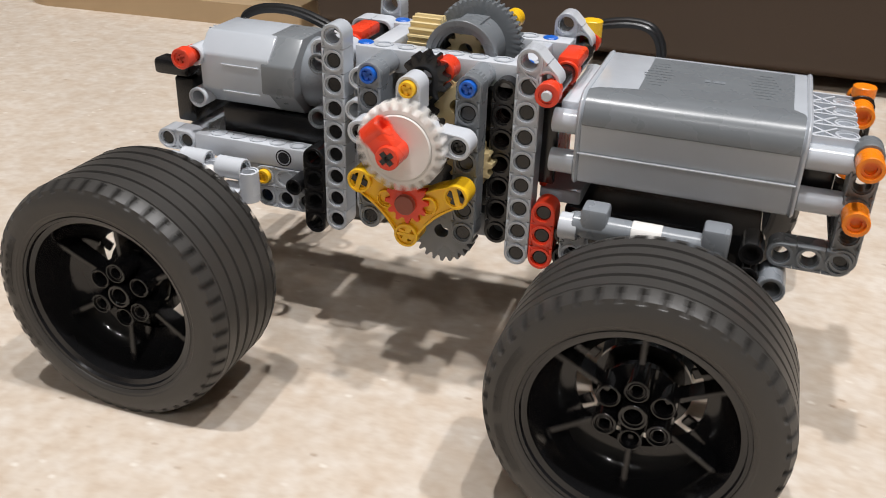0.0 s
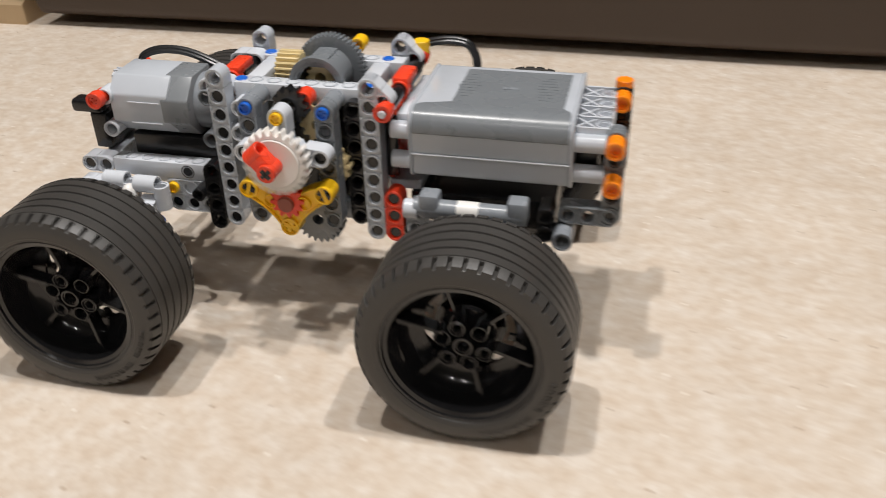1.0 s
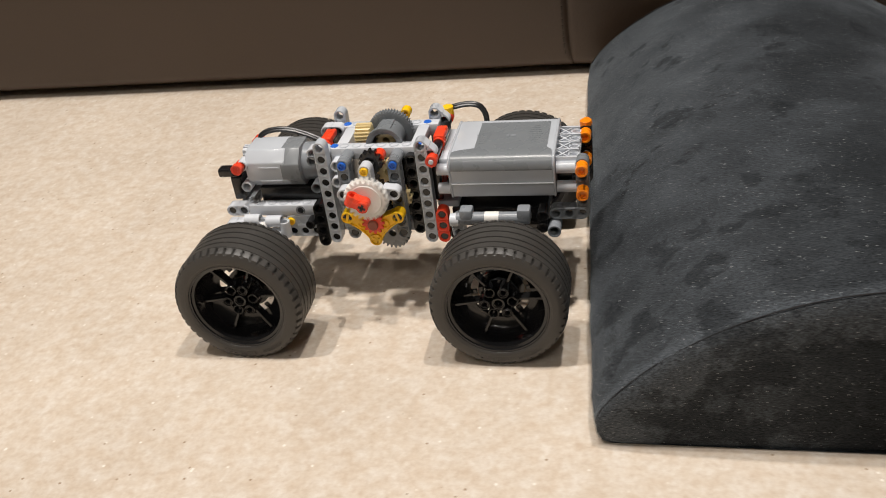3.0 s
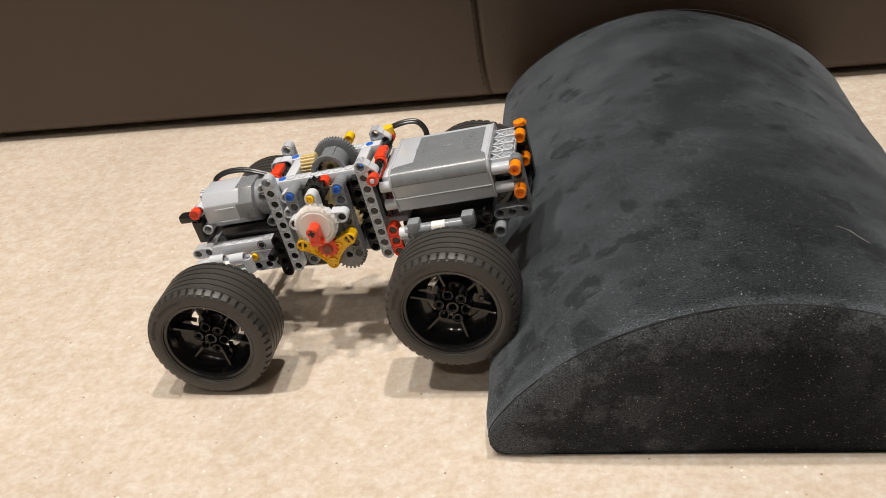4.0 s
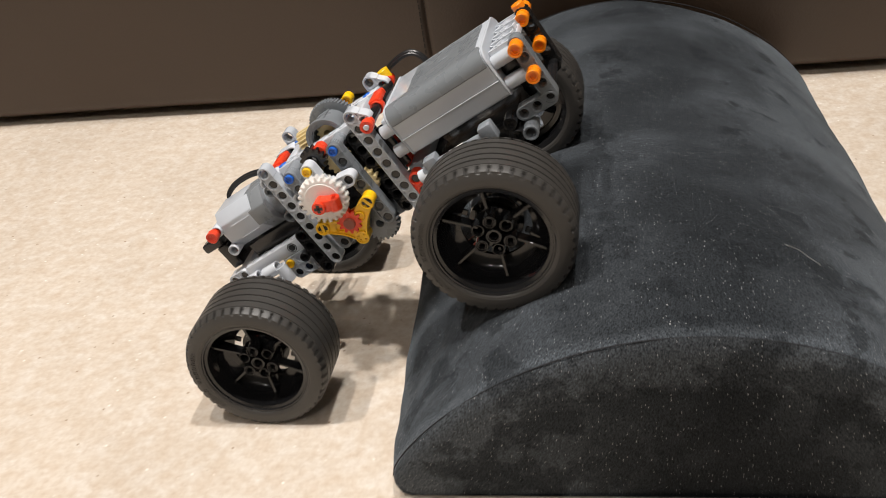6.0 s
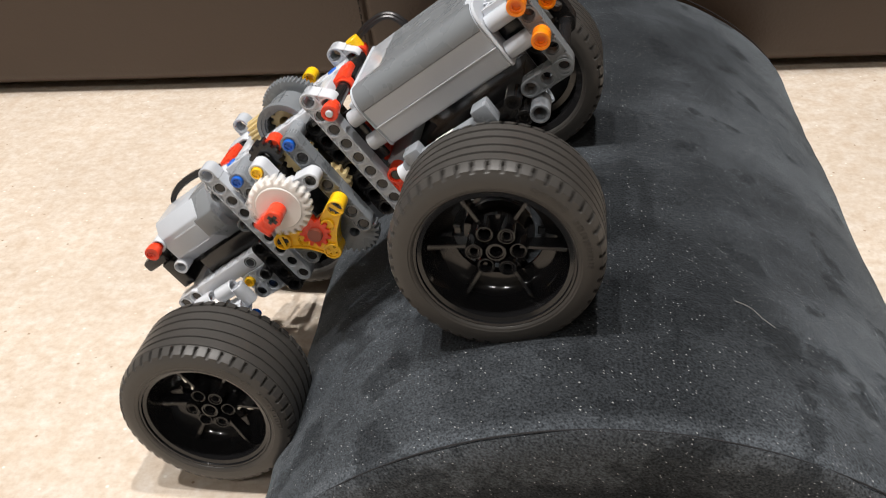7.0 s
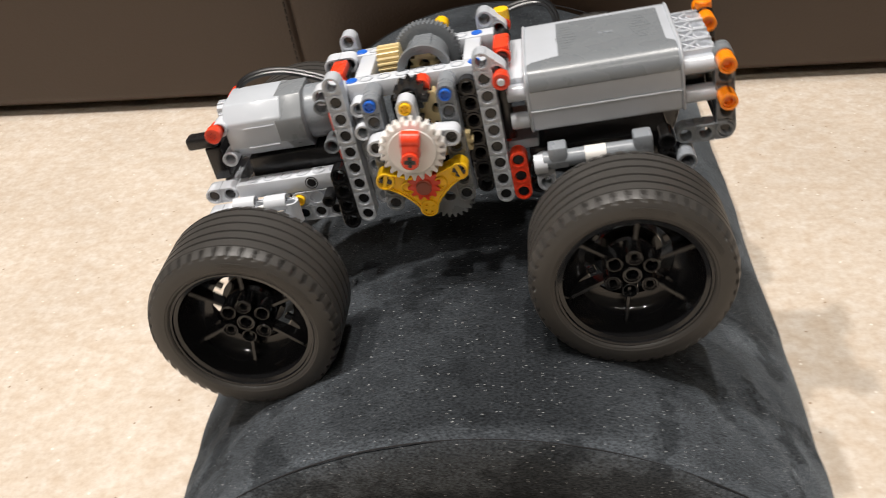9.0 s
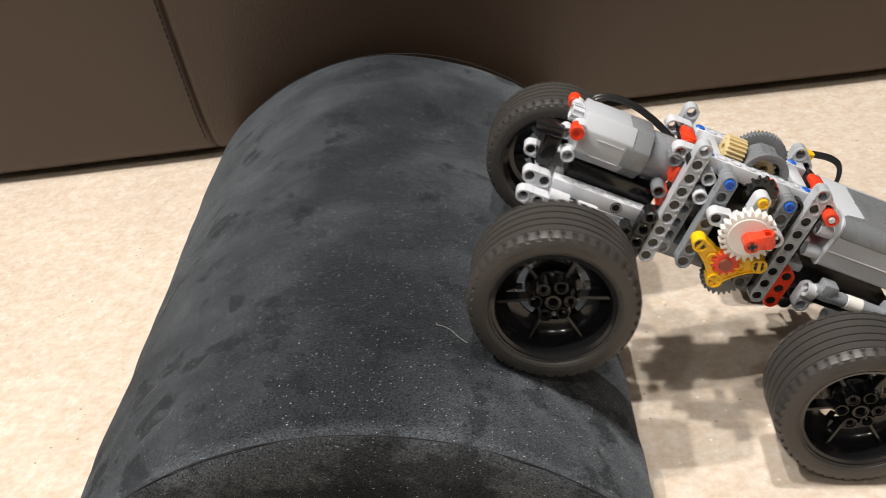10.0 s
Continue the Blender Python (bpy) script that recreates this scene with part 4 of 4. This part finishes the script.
    box(bm, 9.1 * ST, 9.95 * ST, 1.0 * ST, 6.4 * ST, 5.7 * ST, 6.4 * ST, 0.0008)
    part("end_shelf", bm, PALE, bb)
    bm = bmesh.new()
    box(bm, 18.05 * ST, 19.2 * ST, 1.0 * ST, 6.0 * ST, 3.8 * ST, 5.4 * ST, 0.001)
    part("socket", bm, BLACK, bb)


battery_box()


# bumper: bent dark beams with orange pins
def bumper(y, pins, mat, label):
    beam(truck, 5, 20, y, 2.2, "Z", "Y", mat, label)
    beam(truck, 3, 17.9, y - 0.02, 2.05, "X", "Y", mat)
    for z, side in pins:
        pin_end(truck, 20, y + side * 0.95, z, ORANGE, r=0.0037, length=1.0, name="orange_pin", label="orange bumper pin", cross=False)
        bm = bmesh.new()
        tube(bm, 0.0030, 0.0015, -0.002, 0.002, "Y", (20 * ST, (y + side * 0.35) * ST, z * ST), n=16)
        part("stub", bm, MID, truck, m=BASE)


bumper(0.5, ((6.1, -1), (4.1, -1)), DARK, "dark grey bumper beam")
bumper(6.1, ((6.1, -1), (4.0, -1), (6.1, 1)), BLACK, "black bumper beam")
bm = bmesh.new()
rod(bm, 0.0036, 6.5 * ST, 6.95 * ST, "Z", (20 * ST, 6.1 * ST, 0))
part("orange_pin", bm, ORANGE, truck, m=BASE)
bm = bmesh.new()
rod(bm, 0.0027, 0.2 * ST, 6.4 * ST, "Y", (19.9 * ST, 0, 2.2 * ST))
part("bumper_axle", bm, BLACK, truck, m=BASE)

# front suspension: damper rod under the box, arms, axle and hubs
for y, lab in ((-1.0, "grey damper with a pale sleeve"), (8.0, "")):
    damper = bmesh.new()
    rod(damper, 0.0037, 10.4 * ST, 15.9 * ST, "X", (0, y * ST, 2.35 * ST))
    damper = part("damper", damper, MID, truck, lab, BASE)
    for x in (11.2, 15.6):
        bm = bmesh.new()
        box(bm, (x - 0.5) * ST, (x + 0.5) * ST, (y - 0.45) * ST, (y + 0.6) * ST, 1.95 * ST, 3.2 * ST, 0.0012)
        part("damper_end", bm, MID, damper)
    bm = bmesh.new()
    tube(bm, 0.0039, 0.0036, 12.6 * ST, 13.7 * ST, "X", (0, y * ST, 2.35 * ST), step=0.0001)
    part("sleeve", bm, WHITE, damper)
    bm = bmesh.new()
    tube(bm, 0.0041, 0.0026, 9.9 * ST, 10.6 * ST, "X", (0, y * ST, 2.2 * ST))
    part("damper_eye", bm, PALE, damper)
for y0, y1 in ((-4.2, 1.6), (5.4, 12.2)):
    bm = bmesh.new()
    rod(bm, 0.0022, y0 * ST, y1 * ST, "Y", (14.1 * ST, 0, AXLE_Z * ST), n=12)
    rod(bm, 0.0022, y0 * ST, y1 * ST, "Y", (-6.0 * ST, 0, AXLE_Z * ST), n=12)
    part("half_axle", bm, BLACK, truck, m=BASE)
    for x, mat in ((14.1, MID), (-6.0, PALE)):
        for dx in (-1.1, 1.1):
            beam(truck, 5, x + dx, y0 + 0.4, -0.9, (0, 0.94, 0.34) if y0 < 0 else (0, 0.94, -0.34), "X", mat)
        bm = bmesh.new()
        yc = y0 + 0.3 if y0 < 0 else y1 - 0.3
        box(bm, (x - 1.2) * ST, (x + 1.2) * ST, (yc - 0.6) * ST, (yc + 0.6) * ST, -2.2 * ST, 0.2 * ST, 0.002)
        part("hub_carrier", bm, mat, truck, m=BASE)
bm = bmesh.new()
box(bm, 9.6 * ST, 17.2 * ST, 1.2 * ST, 5.8 * ST, 0.3 * ST, 2.0 * ST, 0.0012)
part("front_chassis", bm, BLACK, truck, "black front chassis block", BASE)
for z in (0.6, 1.6):
    pin_end(truck, 16.9, 0.2, z + 0.5, BLACK, r=0.0036, length=1.4, name="black_pin", cross=False)
bm = bmesh.new()
tube(bm, 0.0041, 0.0026, -0.9 * ST, 0.7 * ST, "Y", (17.8 * ST, 0, 1.0 * ST))
part("grey_tube", bm, MID, truck, m=BASE)
beam(truck, 2, 10.4, -0.4, 0.9, "Z", "Y", GREY)



def dark_core(x, y, z, half=0.5):
    """A black rod sunk into a hole, added to stand in for the shade inside."""
    bm = bmesh.new()
    rod(bm, 0.00243, (y - half + 0.15) * ST, (y + half + 0.02) * ST, "Y", (x * ST, 0, z * ST), n=12)
    part("hole_shade", bm, BLACK, truck, m=BASE)


for x in (0, 8):
    for z in range(8):
        dark_core(x, 0.5, z)
for x in (2, 6):
    for z in range(1, 7):
        dark_core(x, -0.5, z)
for z in range(3):
    dark_core(9, 0.5, z)

# rear chassis
for y in (1.5, 5.5):
    beam(truck, 2, -9, y, 2, "X", "Y", PALE)
    flat_rail(-7.5, -0.5, y - 0.48, y + 0.48, 1.52, 2.48, [(-6.5 + 1.0 * k, y) for k in range(6)], label="light grey chassis rail")
    bm = bmesh.new()
    tube(bm, 0.0031, 0.0023, -0.515 * ST, 0.515 * ST, "Y", (-3 * ST, y * ST, 2 * ST))
    rod(bm, 0.0023, -0.505 * ST, 0.505 * ST, "Y", (-3 * ST, y * ST, 2 * ST), n=14)
    part("pin_hole", bm, BLACK, truck, m=BASE)
    beam(truck, 4, -4, y, 0, "X", "Y")
    for x, z in ((-9, 2), (-8, 2), (-4, 0), (-3, 0), (-2, 0)):
        dark_core(x, y, z)
    bm = bmesh.new()
    box(bm, -4.45 * ST, -0.6 * ST, (y - 0.35) * ST, (y + 0.35) * ST, 0.35 * ST, 1.65 * ST, 0.0008)
    part("chassis_web", bm, GREY, truck, m=BASE)
beam(truck, 3, -4, 1.48, 1, "X", "Y")
pin_end(truck, -4, 1.35, 1, YELLOW, length=1.1, name="yellow_pin")
beam(truck, 4, -1.0, 0.45, -0.3, "Z", "Y", BLACK, "black short beam")
pin_end(truck, -2.0, 0.6, 1.2, BLACK, r=0.003, length=1.3, name="black_pin", cross=False)
beam(truck, 3, -9, 0.6, 0.95, "X", "Y", PALE)
beam(truck, 3, -8, 2.5, 2, "Y", "X")
beam(truck, 3, -1.2, 2.5, 2, "Y", "X")
bm = bmesh.new()
box(bm, -6.6 * ST, -0.7 * ST, 2.1 * ST, 4.9 * ST, 1.8 * ST, 3.6 * ST, 0.001)
part("motor_bed", bm, BLACK, truck, "black motor bed", BASE)
for x, y, z in ((-7.0, 0.15, 1.65), (-5.1, 0.0, 1.6), (-7.0, 6.85, 1.65), (-5.1, 7.0, 1.6)):
    bm = bmesh.new()
    tube(bm, 0.0039, 0.0025, -0.55 * ST, 0.75 * ST, "X", (x * ST, y * ST, z * ST))
    part("elbow", bm, PALE, truck, m=BASE)
    bm = bmesh.new()
    tube(bm, 0.0037, 0.0024, -0.5 * ST, 0.9 * ST, "Z", ((x + 0.9) * ST, y * ST, (z - 0.9) * ST))
    part("elbow", bm, PALE, truck, m=BASE)
for y in (-0.4, 7.4):
    bm = bmesh.new()
    bmesh.ops.create_uvsphere(bm, u_segments=16, v_segments=10, radius=0.0042, matrix=Matrix.Translation((-5.9 * ST, y * ST, 1.05 * ST)) @ Matrix.Diagonal((0.8, 1, 1.3, 1)))
    part("ball_joint", bm, WHITE, truck, "white ball joint", BASE)
    pin_end(truck, -4.6, y, -0.6, BLUE, length=0.8, name="blue_pin")


# motor
def motor():
    def octo(xa, xb, y0, y1, z0, z1, c, bev=0.0008):
        bm = bmesh.new()
        pts = [(y0 + c, z0), (y1 - c, z0), (y1, z0 + c), (y1, z1 - c), (y1 - c, z1), (y0 + c, z1), (y0, z1 - c), (y0, z0 + c)]
        a = [bm.verts.new((xa * ST, y * ST, z * ST)) for y, z in pts]
        b = [bm.verts.new((xb * ST, y * ST, z * ST)) for y, z in pts]
        for i in range(8):
            j = (i + 1) % 8
            bm.faces.new((a[i], a[j], b[j], b[i]))
        bm.faces.new(a)
        bm.faces.new(b[::-1])
        bmesh.ops.bevel(bm, geom=bm.edges[:], offset=bev, segments=2, affect="EDGES", profile=0.5)
        return bm

    body = part("motor", octo(-7.1, -3.7, 1.40, 5.45, 3.75, 7.0, 0.85), GREY, truck, "light grey electric motor with a dark grey front", BASE)
    part("motor_front", octo(-4.1, -2.5, 1.36, 5.5, 3.65, 7.03, 1.05), DUSK, body)
    bm = bmesh.new()
    rod(bm, 0.0124, -2.7 * ST, -0.5 * ST, "X", (0, 3.5 * ST, 5.3 * ST), n=36)
    part("gear_housing", bm, MID, body)
    bm = bmesh.new()
    box(bm, -6.0 * ST, -4.2 * ST, 1.35 * ST, 1.45 * ST, 5.72 * ST, 5.78 * ST)
    box(bm, -6.0 * ST, -4.2 * ST, 1.35 * ST, 1.45 * ST, 4.55 * ST, 4.60 * ST)
    part("rib", bm, PALE, body)
    for z in (6.0, 4.1):
        for y in (1.75, 5.25):
            bm = bmesh.new()
            tube(bm, 0.0036, 0.0024, -0.5 * ST, 0.5 * ST, "Y", (-7.3 * ST, y * ST, z * ST))
            part("ear", bm, PALE, body)
    for z, y in ((6.5, 1.5), (4.2, 1.3)):
        bm = bmesh.new()
        tube(bm, 0.0036, 0.0024, -0.6 * ST, 0.6 * ST, "Y", (-1.1 * ST, y * ST, z * ST))
        part("ear", bm, DARK, body)
    pin_end(truck, -7.5, 1.15, 6.0, RED, r=0.0036, length=1.2, name="red_pin", collar=True)
    pin_end(truck, -7.5, 5.9, 6.0, RED, r=0.0036, length=1.0, name="red_pin")
    bm = bmesh.new()
    box(bm, -9.8 * ST, -7.95 * ST, 1.7 * ST, 2.7 * ST, 4.75 * ST, 5.5 * ST, 0.0016)
    part("rear_connector", bm, BLACK, truck, "black rear connector", BASE)
    bm = bmesh.new()
    box(bm, -8.9 * ST, -7.9 * ST, 1.9 * ST, 5.1 * ST, 2.6 * ST, 4.7 * ST, 0.001)
    part("rear_panel", bm, BLACK, truck, "", BASE)
    bm = bmesh.new()
    tube(bm, 0.0042, 0.0030, -7.9 * ST, -7.1 * ST, "X", (0, 3.7 * ST, 6.1 * ST))
    for k in range(10):
        a = 2 * math.pi * k / 10
        box(bm, -7.85 * ST, -7.15 * ST, 3.7 * ST + 0.0045 * math.cos(a) - 0.0004, 3.7 * ST + 0.0045 * math.cos(a) + 0.0004, 6.1 * ST + 0.0045 * math.sin(a) - 0.0004, 6.1 * ST + 0.0045 * math.sin(a) + 0.0004)
    part("ribbed_bush", bm, PALE, truck, "light grey ribbed bush", BASE)


motor()


# cables
def cable(pts, label):
    bm = bmesh.new()
    P = [Vector(p) * ST for p in pts]
    path = []
    for i in range(len(P) - 1):
        a, b, c, d = P[max(i - 1, 0)], P[i], P[i + 1], P[min(i + 2, len(P) - 1)]
        for k in range(10):
            t = k / 10
            path.append(0.5 * (2 * b + (c - a) * t + (2 * a - 5 * b + 4 * c - d) * t * t + (3 * b - a - 3 * c + d) * t ** 3))
    path.append(P[-1])
    rings = []
    for i, p in enumerate(path):
        t = (path[min(i + 1, len(path) - 1)] - path[max(i - 1, 0)]).normalized()
        s = (Vector((0, 1, 0)) - t * t.y).normalized()
        s = 0.45 * s + 0.89 * t.cross(s)
        u = t.cross(s)
        ring = []
        for j in range(16):
            a = 2 * math.pi * j / 16
            w = 0.0019 * math.cos(a)
            ring.append(bm.verts.new(p + s * w + u * (0.0007 * math.sin(a) * (1 + 0.35 * math.cos(6 * a)))))
        rings.append(ring)
    for a, b in zip(rings, rings[1:]):
        for j in range(16):
            bm.faces.new((a[j], a[(j + 1) % 16], b[(j + 1) % 16], b[j]))
    bm.faces.new(rings[0])
    bm.faces.new(rings[-1][::-1])
    part("cable", bm, CABLE, truck, label, BASE)


cable([(-6.6, 4.3, 6.5), (-6.6, 4.6, 7.1), (-5.6, 4.8, 7.5), (-4.0, 4.8, 7.5), (-2.2, 4.5, 7.05), (-0.5, 4.2, 6.3)], "black ribbon cable looping over the motor")
cable([(7.6, 7.3, 7.2), (9.0, 7.5, 7.75), (10.4, 7.6, 8.0), (11.4, 7.65, 7.8), (11.9, 7.6, 7.0), (11.95, 7.4, 5.8)], "black ribbon cable looping beside the battery box")


# ---- motion ----
TRUCK = [
    (0, -0.0009, 0.0814, -0.0032, -0.06, -0.21, -0.84),
    (0.5, 0.0812, 0.0830, -0.0004, -0.04, 0.14, 0.02),
    (1, 0.1611, 0.0834, -0.0001, 0.22, 0.34, 0.10),
    (1.5, 0.2401, 0.0845, 0.0007, 0.29, 0.23, 0.14),
    (2, 0.3176, 0.0835, 0.0010, 0.02, -0.04, 0.64),
    (2.2, 0.3495, 0.0823, -0.0004, -0.13, -0.02, -0.12),
    (3.3, 0.4803, 0.0807, -0.0020, -0.74, 1.34, -0.06),
    (3.5, 0.4863, 0.0772, 0.0006, 0.11, 2.68, 0.26),
    (4, 0.5006, 0.0754, 0.0010, -0.94, 7.17, 0.21),
    (4.5, 0.5177, 0.0752, 0.0014, -1.04, 12.05, 0.29),
    (5, 0.5434, 0.0747, 0.0010, -1.56, 18.15, -0.12),
    (5.5, 0.5744, 0.0716, 0.0031, -1.90, 23.64, 0.14),
    (5.7, 0.5899, 0.0713, 0.0034, -1.97, 26.39, -0.07),
    (6.8, 0.6679, 0.0679, 0.0088, -1.60, 35.46, -0.27),
    (7, 0.6708, 0.0674, 0.0133, -1.46, 34.10, 0.38),
    (7.5, 0.6753, 0.0657, 0.0214, -1.42, 31.16, 0.58),
    (8, 0.6834, 0.0657, 0.0351, -1.11, 26.26, 0.68),
    (8.5, 0.6943, 0.0651, 0.0500, -0.41, 19.88, 0.61),
    (9, 0.7242, 0.0634, 0.0746, 0.70, 7.06, -0.09),
    (9.2, 0.7470, 0.0630, 0.0864, 1.58, -1.38, -0.65),
    (9.4, 0.7978, 0.0640, 0.1036, 2.64, -19.68, 0.68),
    (9.5, 0.8395, 0.0650, 0.1095, 2.86, -35.73, 0.68),
    (9.6, 0.8751, 0.0673, 0.1237, 2.23, -44.63, 1.52),
    (9.8, 0.8983, 0.0755, 0.0919, -4.99, -32.01, -1.40),
    (10, 0.9202, 0.0749, 0.0755, -5.82, -26.35, -1.44),
]
CRANK = [
    (0, 132), (0.1, 60), (0.2, -12), (0.3, -84), (0.4, -156), (0.5, -228), (0.6, -300), (0.7, -372), (0.8, -444), (0.9, -516),
    (1, -588), (1.1, -660), (1.2, -732), (1.3, -804), (1.4, -876), (1.5, -948), (1.6, -1020), (1.7, -1092), (1.8, -1164), (1.9, -1236),
    (2, -1308), (2.1, -1380), (2.2, -1452), (2.3, -1521), (2.4, -1591), (2.5, -1660), (2.6, -1729), (2.7, -1799), (2.8, -1868), (2.9, -1937),
    (3, -2006), (3.1, -2076), (3.2, -2145), (3.3, -2214), (3.4, -2250), (3.5, -2286), (3.6, -2362), (3.7, -2437), (3.8, -2483), (3.9, -2529),
    (4, -2610), (4.1, -2691), (4.2, -2717), (4.3, -2743), (4.4, -2819), (4.5, -2895), (4.6, -2936), (4.7, -2977), (4.8, -3039), (4.9, -3100),
    (5, -3136), (5.1, -3172), (5.2, -3228), (5.3, -3284), (5.4, -3333), (5.5, -3382), (5.6, -3430), (5.7, -3479), (5.8, -3527), (5.9, -3575),
    (6, -3623), (6.1, -3672), (6.2, -3720), (6.3, -3768), (6.4, -3816), (6.5, -3864), (6.6, -3912), (6.7, -3960), (6.8, -4008), (6.9, -4068),
    (7, -4127), (7.1, -4197), (7.2, -4266), (7.3, -4320), (7.4, -4375), (7.5, -4449), (7.6, -4523), (7.7, -4587), (7.8, -4651), (7.9, -4710),
    (8, -4769), (8.1, -4843), (8.2, -4917), (8.3, -4968), (8.4, -5019), (8.5, -5085), (8.6, -5150), (8.7, -5195), (8.8, -5240), (8.9, -5280),
    (9, -5320), (9.1, -5338), (9.2, -5357), (9.3, -5370), (9.4, -5383), (9.5, -5370), (9.6, -5363), (9.7, -5365), (9.8, -5366), (9.9, -5366),
    (10, -5367),
]
SPIN = [
    (0, -0, -0), (0.1, 22, 22), (0.2, 45, 45), (0.3, 67, 67), (0.4, 90, 90), (0.5, 113, 113), (0.6, 135, 135), (0.7, 158, 158),
    (0.8, 180, 180), (0.9, 203, 203), (1, 225, 225), (1.1, 248, 248), (1.2, 270, 270), (1.3, 293, 293), (1.4, 315, 315), (1.5, 338, 338),
    (1.6, 360, 360), (1.7, 383, 383), (1.8, 405, 405), (1.9, 428, 428), (2, 450, 450), (2.1, 471, 471), (2.2, 492, 492), (2.3, 509, 509),
    (2.4, 526, 526), (2.5, 542, 542), (2.6, 559, 559), (2.7, 575, 575), (2.8, 591, 591), (2.9, 608, 608), (3, 624, 624), (3.1, 641, 641),
    (3.2, 657, 657), (3.3, 672, 672), (3.4, 683, 683), (3.5, 694, 694), (3.6, 709, 709), (3.7, 724, 724), (3.8, 740, 740), (3.9, 756, 756),
    (4, 772, 772), (4.1, 788, 788), (4.2, 804, 804), (4.3, 820, 820), (4.4, 836, 836), (4.5, 852, 852), (4.6, 868, 868), (4.7, 884, 884),
    (4.8, 901, 901), (4.9, 917, 917), (5, 933, 933), (5.1, 949, 949), (5.2, 965, 965), (5.3, 981, 981), (5.4, 998, 998), (5.5, 1014, 1014),
    (5.6, 1031, 1031), (5.7, 1048, 1048), (5.8, 1065, 1065), (5.9, 1082, 1082), (6, 1099, 1099), (6.1, 1116, 1116), (6.2, 1133, 1133), (6.3, 1149, 1149),
    (6.4, 1166, 1166), (6.5, 1183, 1183), (6.6, 1200, 1200), (6.7, 1217, 1217), (6.8, 1233, 1233), (6.9, 1249, 1249), (7, 1264, 1264), (7.1, 1281, 1281),
    (7.2, 1298, 1298), (7.3, 1315, 1315), (7.4, 1331, 1331), (7.5, 1348, 1348), (7.6, 1363, 1363), (7.7, 1379, 1379), (7.8, 1394, 1394), (7.9, 1409, 1409),
    (8, 1424, 1424), (8.1, 1439, 1439), (8.2, 1454, 1454), (8.3, 1469, 1469), (8.4, 1484, 1484), (8.5, 1499, 1499), (8.6, 1513, 1513), (8.7, 1526, 1526),
    (8.8, 1540, 1540), (8.9, 1553, 1553), (9, 1570, 1570), (9.1, 1590, 1590), (9.2, 1612, 1612), (9.3, 1634, 1634), (9.4, 1664, 1664), (9.5, 1692, 1692),
    (9.6, 1727, 1727), (9.7, 1778, 1778), (9.8, 1821, 1821), (9.9, 1846, 1846), (10, 1864, 1864),
]


def motions():
    walk(truck, [(t, pose(x, y, z, r, -p, w)) for t, x, y, z, w, p, r in TRUCK])
    walk(crank_gear, [(t, GEAR_AT @ Matrix.Rotation(radians(-a), 4, "Y")) for t, a in CRANK])
    for (x, near), wheel in MOVING_WHEELS:
        at = BASE @ Matrix.Translation((x * ST, (NEAR_Y if near else FAR_Y) * ST, AXLE_Z * ST))
        flip = Matrix.Rotation(0 if near else math.pi, 4, "Z")
        walk(wheel, [(t, at @ Matrix.Rotation(radians(f if x > 0 else r), 4, "Y") @ flip) for t, r, f in SPIN])


MOVING_WHEELS = [(k, v) for k, v in MOVING.items() if k != "crank"]
motions()
